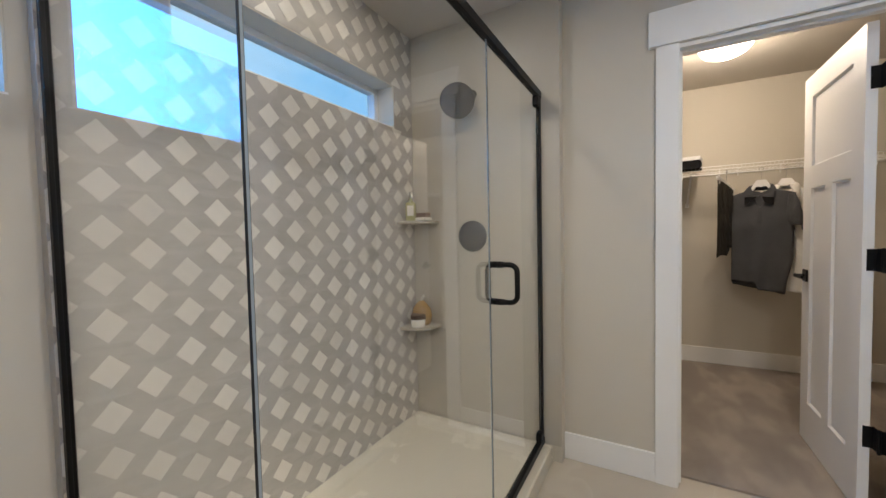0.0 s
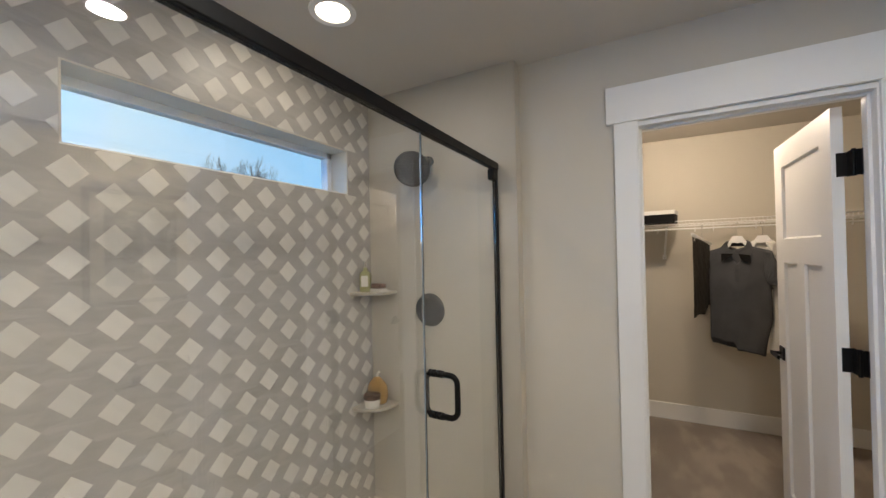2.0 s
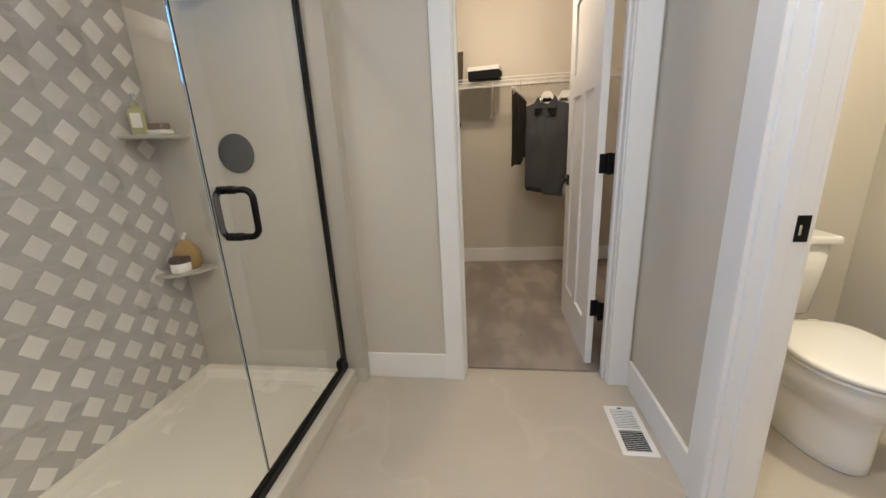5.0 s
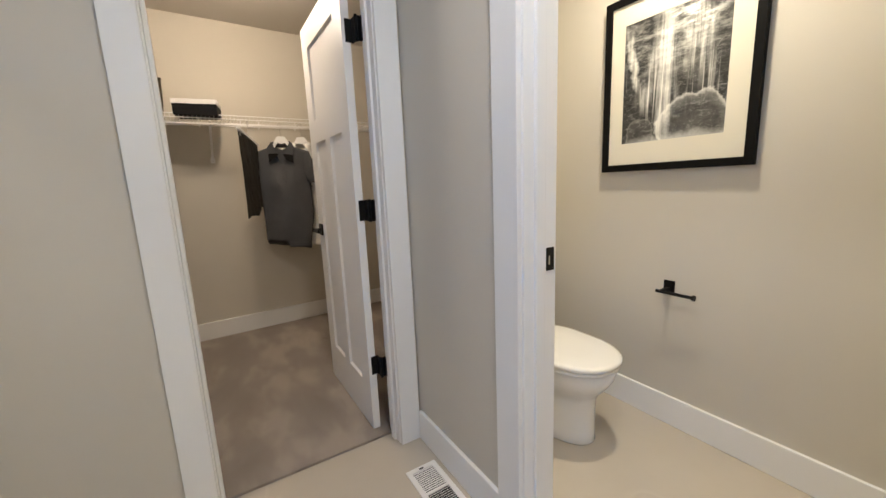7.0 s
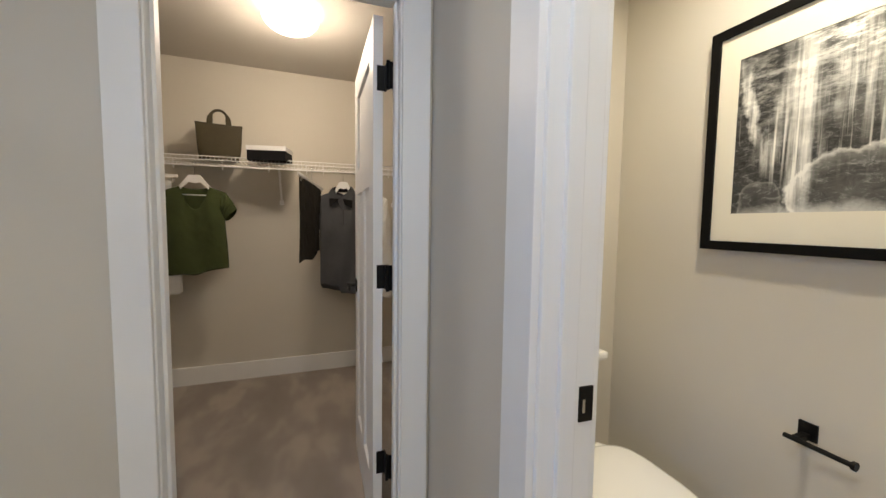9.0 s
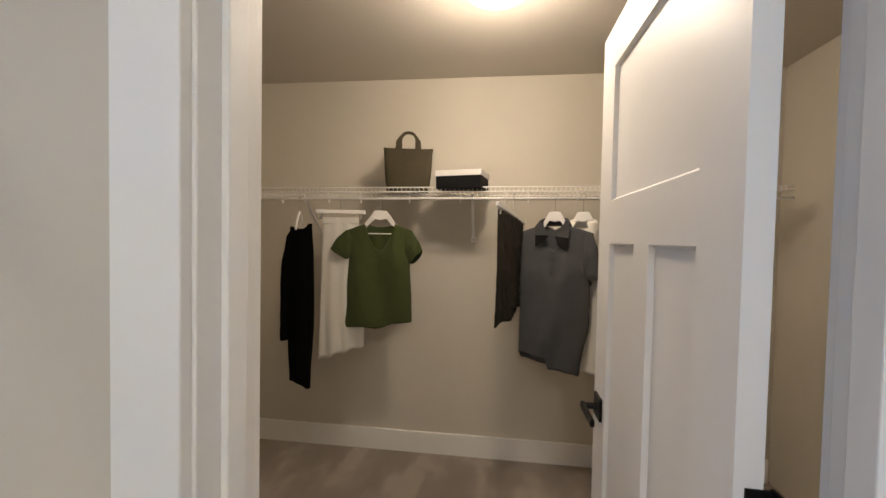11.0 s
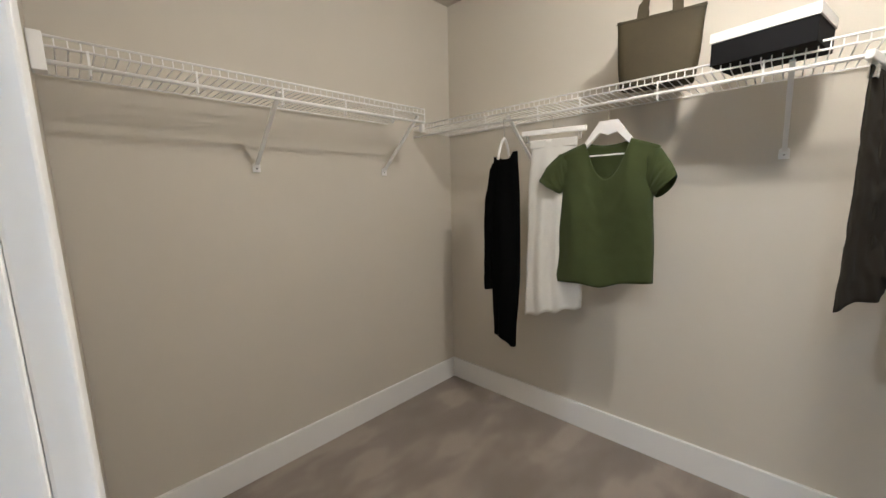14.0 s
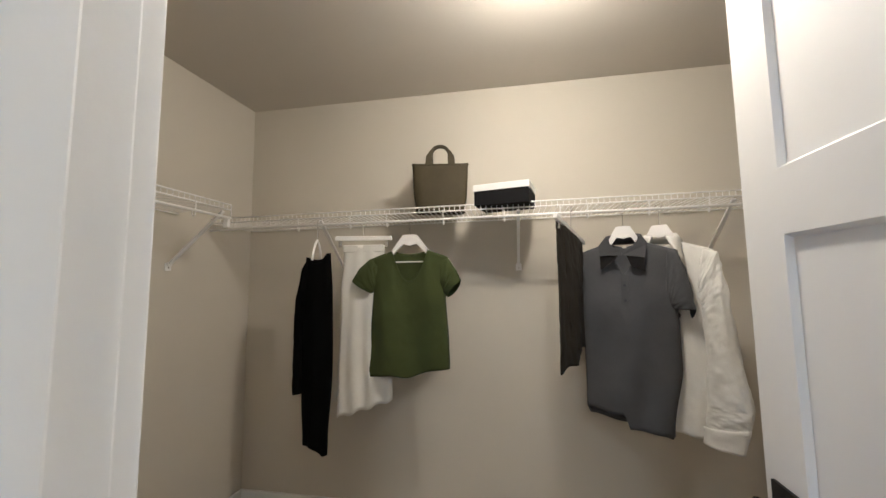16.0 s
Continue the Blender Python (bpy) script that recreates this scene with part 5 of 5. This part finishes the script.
def floor_register():
    g = thing("floor_register", "white metal floor vent register with slots", "vent")
    x0, x1, y0, y1 = 0.897, 1.034, 1.687, 1.972
    i0, i1, j0, j1 = x0 + 0.021, x1 - 0.021, y0 + 0.022, y1 - 0.022
    part("frame", boxes((x0, i0, y0, y1, 0.0005, 0.006), (i1, x1, y0, y1, 0.0005, 0.006), (i0, i1, y0, j0, 0.0005, 0.006), (i0, i1, j1, y1, 0.0005, 0.006), (i0, i1, (j0 + j1) / 2 - 0.006, (j0 + j1) / 2 + 0.006, 0.0005, 0.006)), TRIM, g)
    # thin black sheet under the slats, painted in place of the opening's shade
    part("duct_shade", boxes((i0, i1, j0, j1, 0.0003, 0.0012)), DARK, g, "dark slots")
    n = 24
    first = None
    for k in range(n):
        y = j0 + (j1 - j0) * (k + 0.5) / n
        if abs(y - (j0 + j1) / 2) < 0.008:
            continue
        tilt = 30 if y > (j0 + j1) / 2 else -38
        if first is None:
            first = part("slat", boxes((i0, i1, -0.0023, 0.0023, -0.0007, 0.0007)), TRIM, g)
            o = first
        else:
            o = new("slat", first.data)
            o.parent = g
        o.matrix_basis = pose(0, y, 0.0038, tilt)
    part("damper_lever", boxes(((i0 + i1) / 2 - 0.012, (i0 + i1) / 2 + 0.006, j1 + 0.004, j1 + 0.009, 0.006, 0.009)), BLACK, g)


floor_register()

# ---- mosaic wall ----
_ty0, _ty1, _tz0, _tz1 = 0.440, SHY - 0.0005, 0.080, CEIL
mosaic = structure("wall_mosaic", "grey marble mosaic shower wall with pale diamonds", boxes(
    (WX, TILE_X, _ty0, W1Y0, _tz0, _tz1), (WX, TILE_X, W1Y1, _ty1, _tz0, _tz1),
    (WX, TILE_X, W1Y0, W1Y1, _tz0, W1Z0), (WX, TILE_X, W1Y0, W1Y1, W1Z1, _tz1)), GROUND_TILE, "wall")
PITCH_Y, PITCH_Z, COL0, ROW0 = 0.1049, 0.1310, 0.7630, 1.3800


def clip_poly(poly, axis, value, keep_less):
    out = []
    for k in range(len(poly)):
        p, q = poly[k], poly[(k + 1) % len(poly)]
        ip, iq = (p[axis] <= value) == keep_less, (q[axis] <= value) == keep_less
        if ip:
            out.append(p)
        if ip != iq:
            t = (value - p[axis]) / (q[axis] - p[axis])
            out.append((p[0] + (q[0] - p[0]) * t, p[1] + (q[1] - p[1]) * t))
    return out


def piece_mesh(name, poly, material, proud=0.0014):
    """A flat stone piece with a small chamfer, in the plane of the wall."""
    cy, cz = sum(p[0] for p in poly) / len(poly), sum(p[1] for p in poly) / len(poly)
    vs, fs = [], []
    n = len(poly)
    for x, k in ((0.0, 1.0), (proud * 0.6, 1.0), (proud, 0.965)):
        vs += [(x, cy + (y - cy) * k, cz + (z - cz) * k) for y, z in poly]
    for r in (0, 1):
        for k in range(n):
            fs.append((r * n + k, r * n + (k + 1) % n, (r + 1) * n + (k + 1) % n, (r + 1) * n + k))
    fs.append(tuple(range(2 * n, 3 * n)))
    me = bpy.data.meshes.new(name)
    me.from_pydata(vs, [], fs)
    me.materials.append(material)
    return me


def mosaic_pieces(name, outline, material, offset_z, proud=0.0014):
    shared = piece_mesh(name, outline, material, proud)
    hy, hz = max(p[0] for p in outline), max(p[1] for p in outline)
    wy0, wy1, wz0, wz1 = W1Y0 - 0.001, W1Y1 + 0.001, W1Z0 - 0.001, W1Z1 + 0.001
    for i in range(-4, 14):
        for j in range(-11, 10):
            y = COL0 + i * PITCH_Y
            z = ROW0 + (j + (0.5 if i % 2 else 0.0) + offset_z) * PITCH_Z
            poly = [(y + a, z + b) for a, b in outline]
            if y + hy < _ty0 or y - hy > _ty1 or z + hz < _tz0 or z - hz > _tz1:
                continue
            cut = []
            for axis, lo, hi in ((0, _ty0 + 0.001, _ty1 - 0.001), (1, _tz0 + 0.012, _tz1 - 0.001)):
                c, h = (y, hy) if axis == 0 else (z, hz)
                if c - h < lo:
                    cut.append((axis, lo, False))
                if c + h > hi:
                    cut.append((axis, hi, True))
            if y + hy > wy0 and y - hy < wy1 and z + hz > wz0 and z - hz < wz1:
                if z <= wz0 + 0.02:
                    cut.append((1, wz0, True))
                elif z >= wz1 - 0.02:
                    cut.append((1, wz1, False))
                elif y <= wy0 + 0.02:
                    cut.append((0, wy0, True))
                elif y >= wy1 - 0.02:
                    cut.append((0, wy1, False))
                else:
                    continue
            if cut:
                for c in cut:
                    poly = clip_poly(poly, *c)
                    if len(poly) < 3:
                        break
                if len(poly) < 3 or max(p[0] for p in poly) - min(p[0] for p in poly) < 0.006 or max(p[1] for p in poly) - min(p[1] for p in poly) < 0.006:
                    continue
                o = new(name, piece_mesh(name, [(a - y, b - z) for a, b in poly], material, proud))
            else:
                o = new(name, shared)
            o.parent = mosaic
            o.location = (TILE_X, y, z)


mosaic_pieces("diamond_tile", [(-0.0465, 0.0), (0.0, -0.0485), (0.0465, 0.0), (0.0, 0.0485)], WHITE_TILE, 0.0)
mosaic_pieces("strip_tile", [(-0.058, 0.0), (-0.046, -0.0115), (0.046, -0.0115), (0.058, 0.0), (0.046, 0.0115), (-0.046, 0.0115)], GREY_TILE, 0.5, 0.0005)
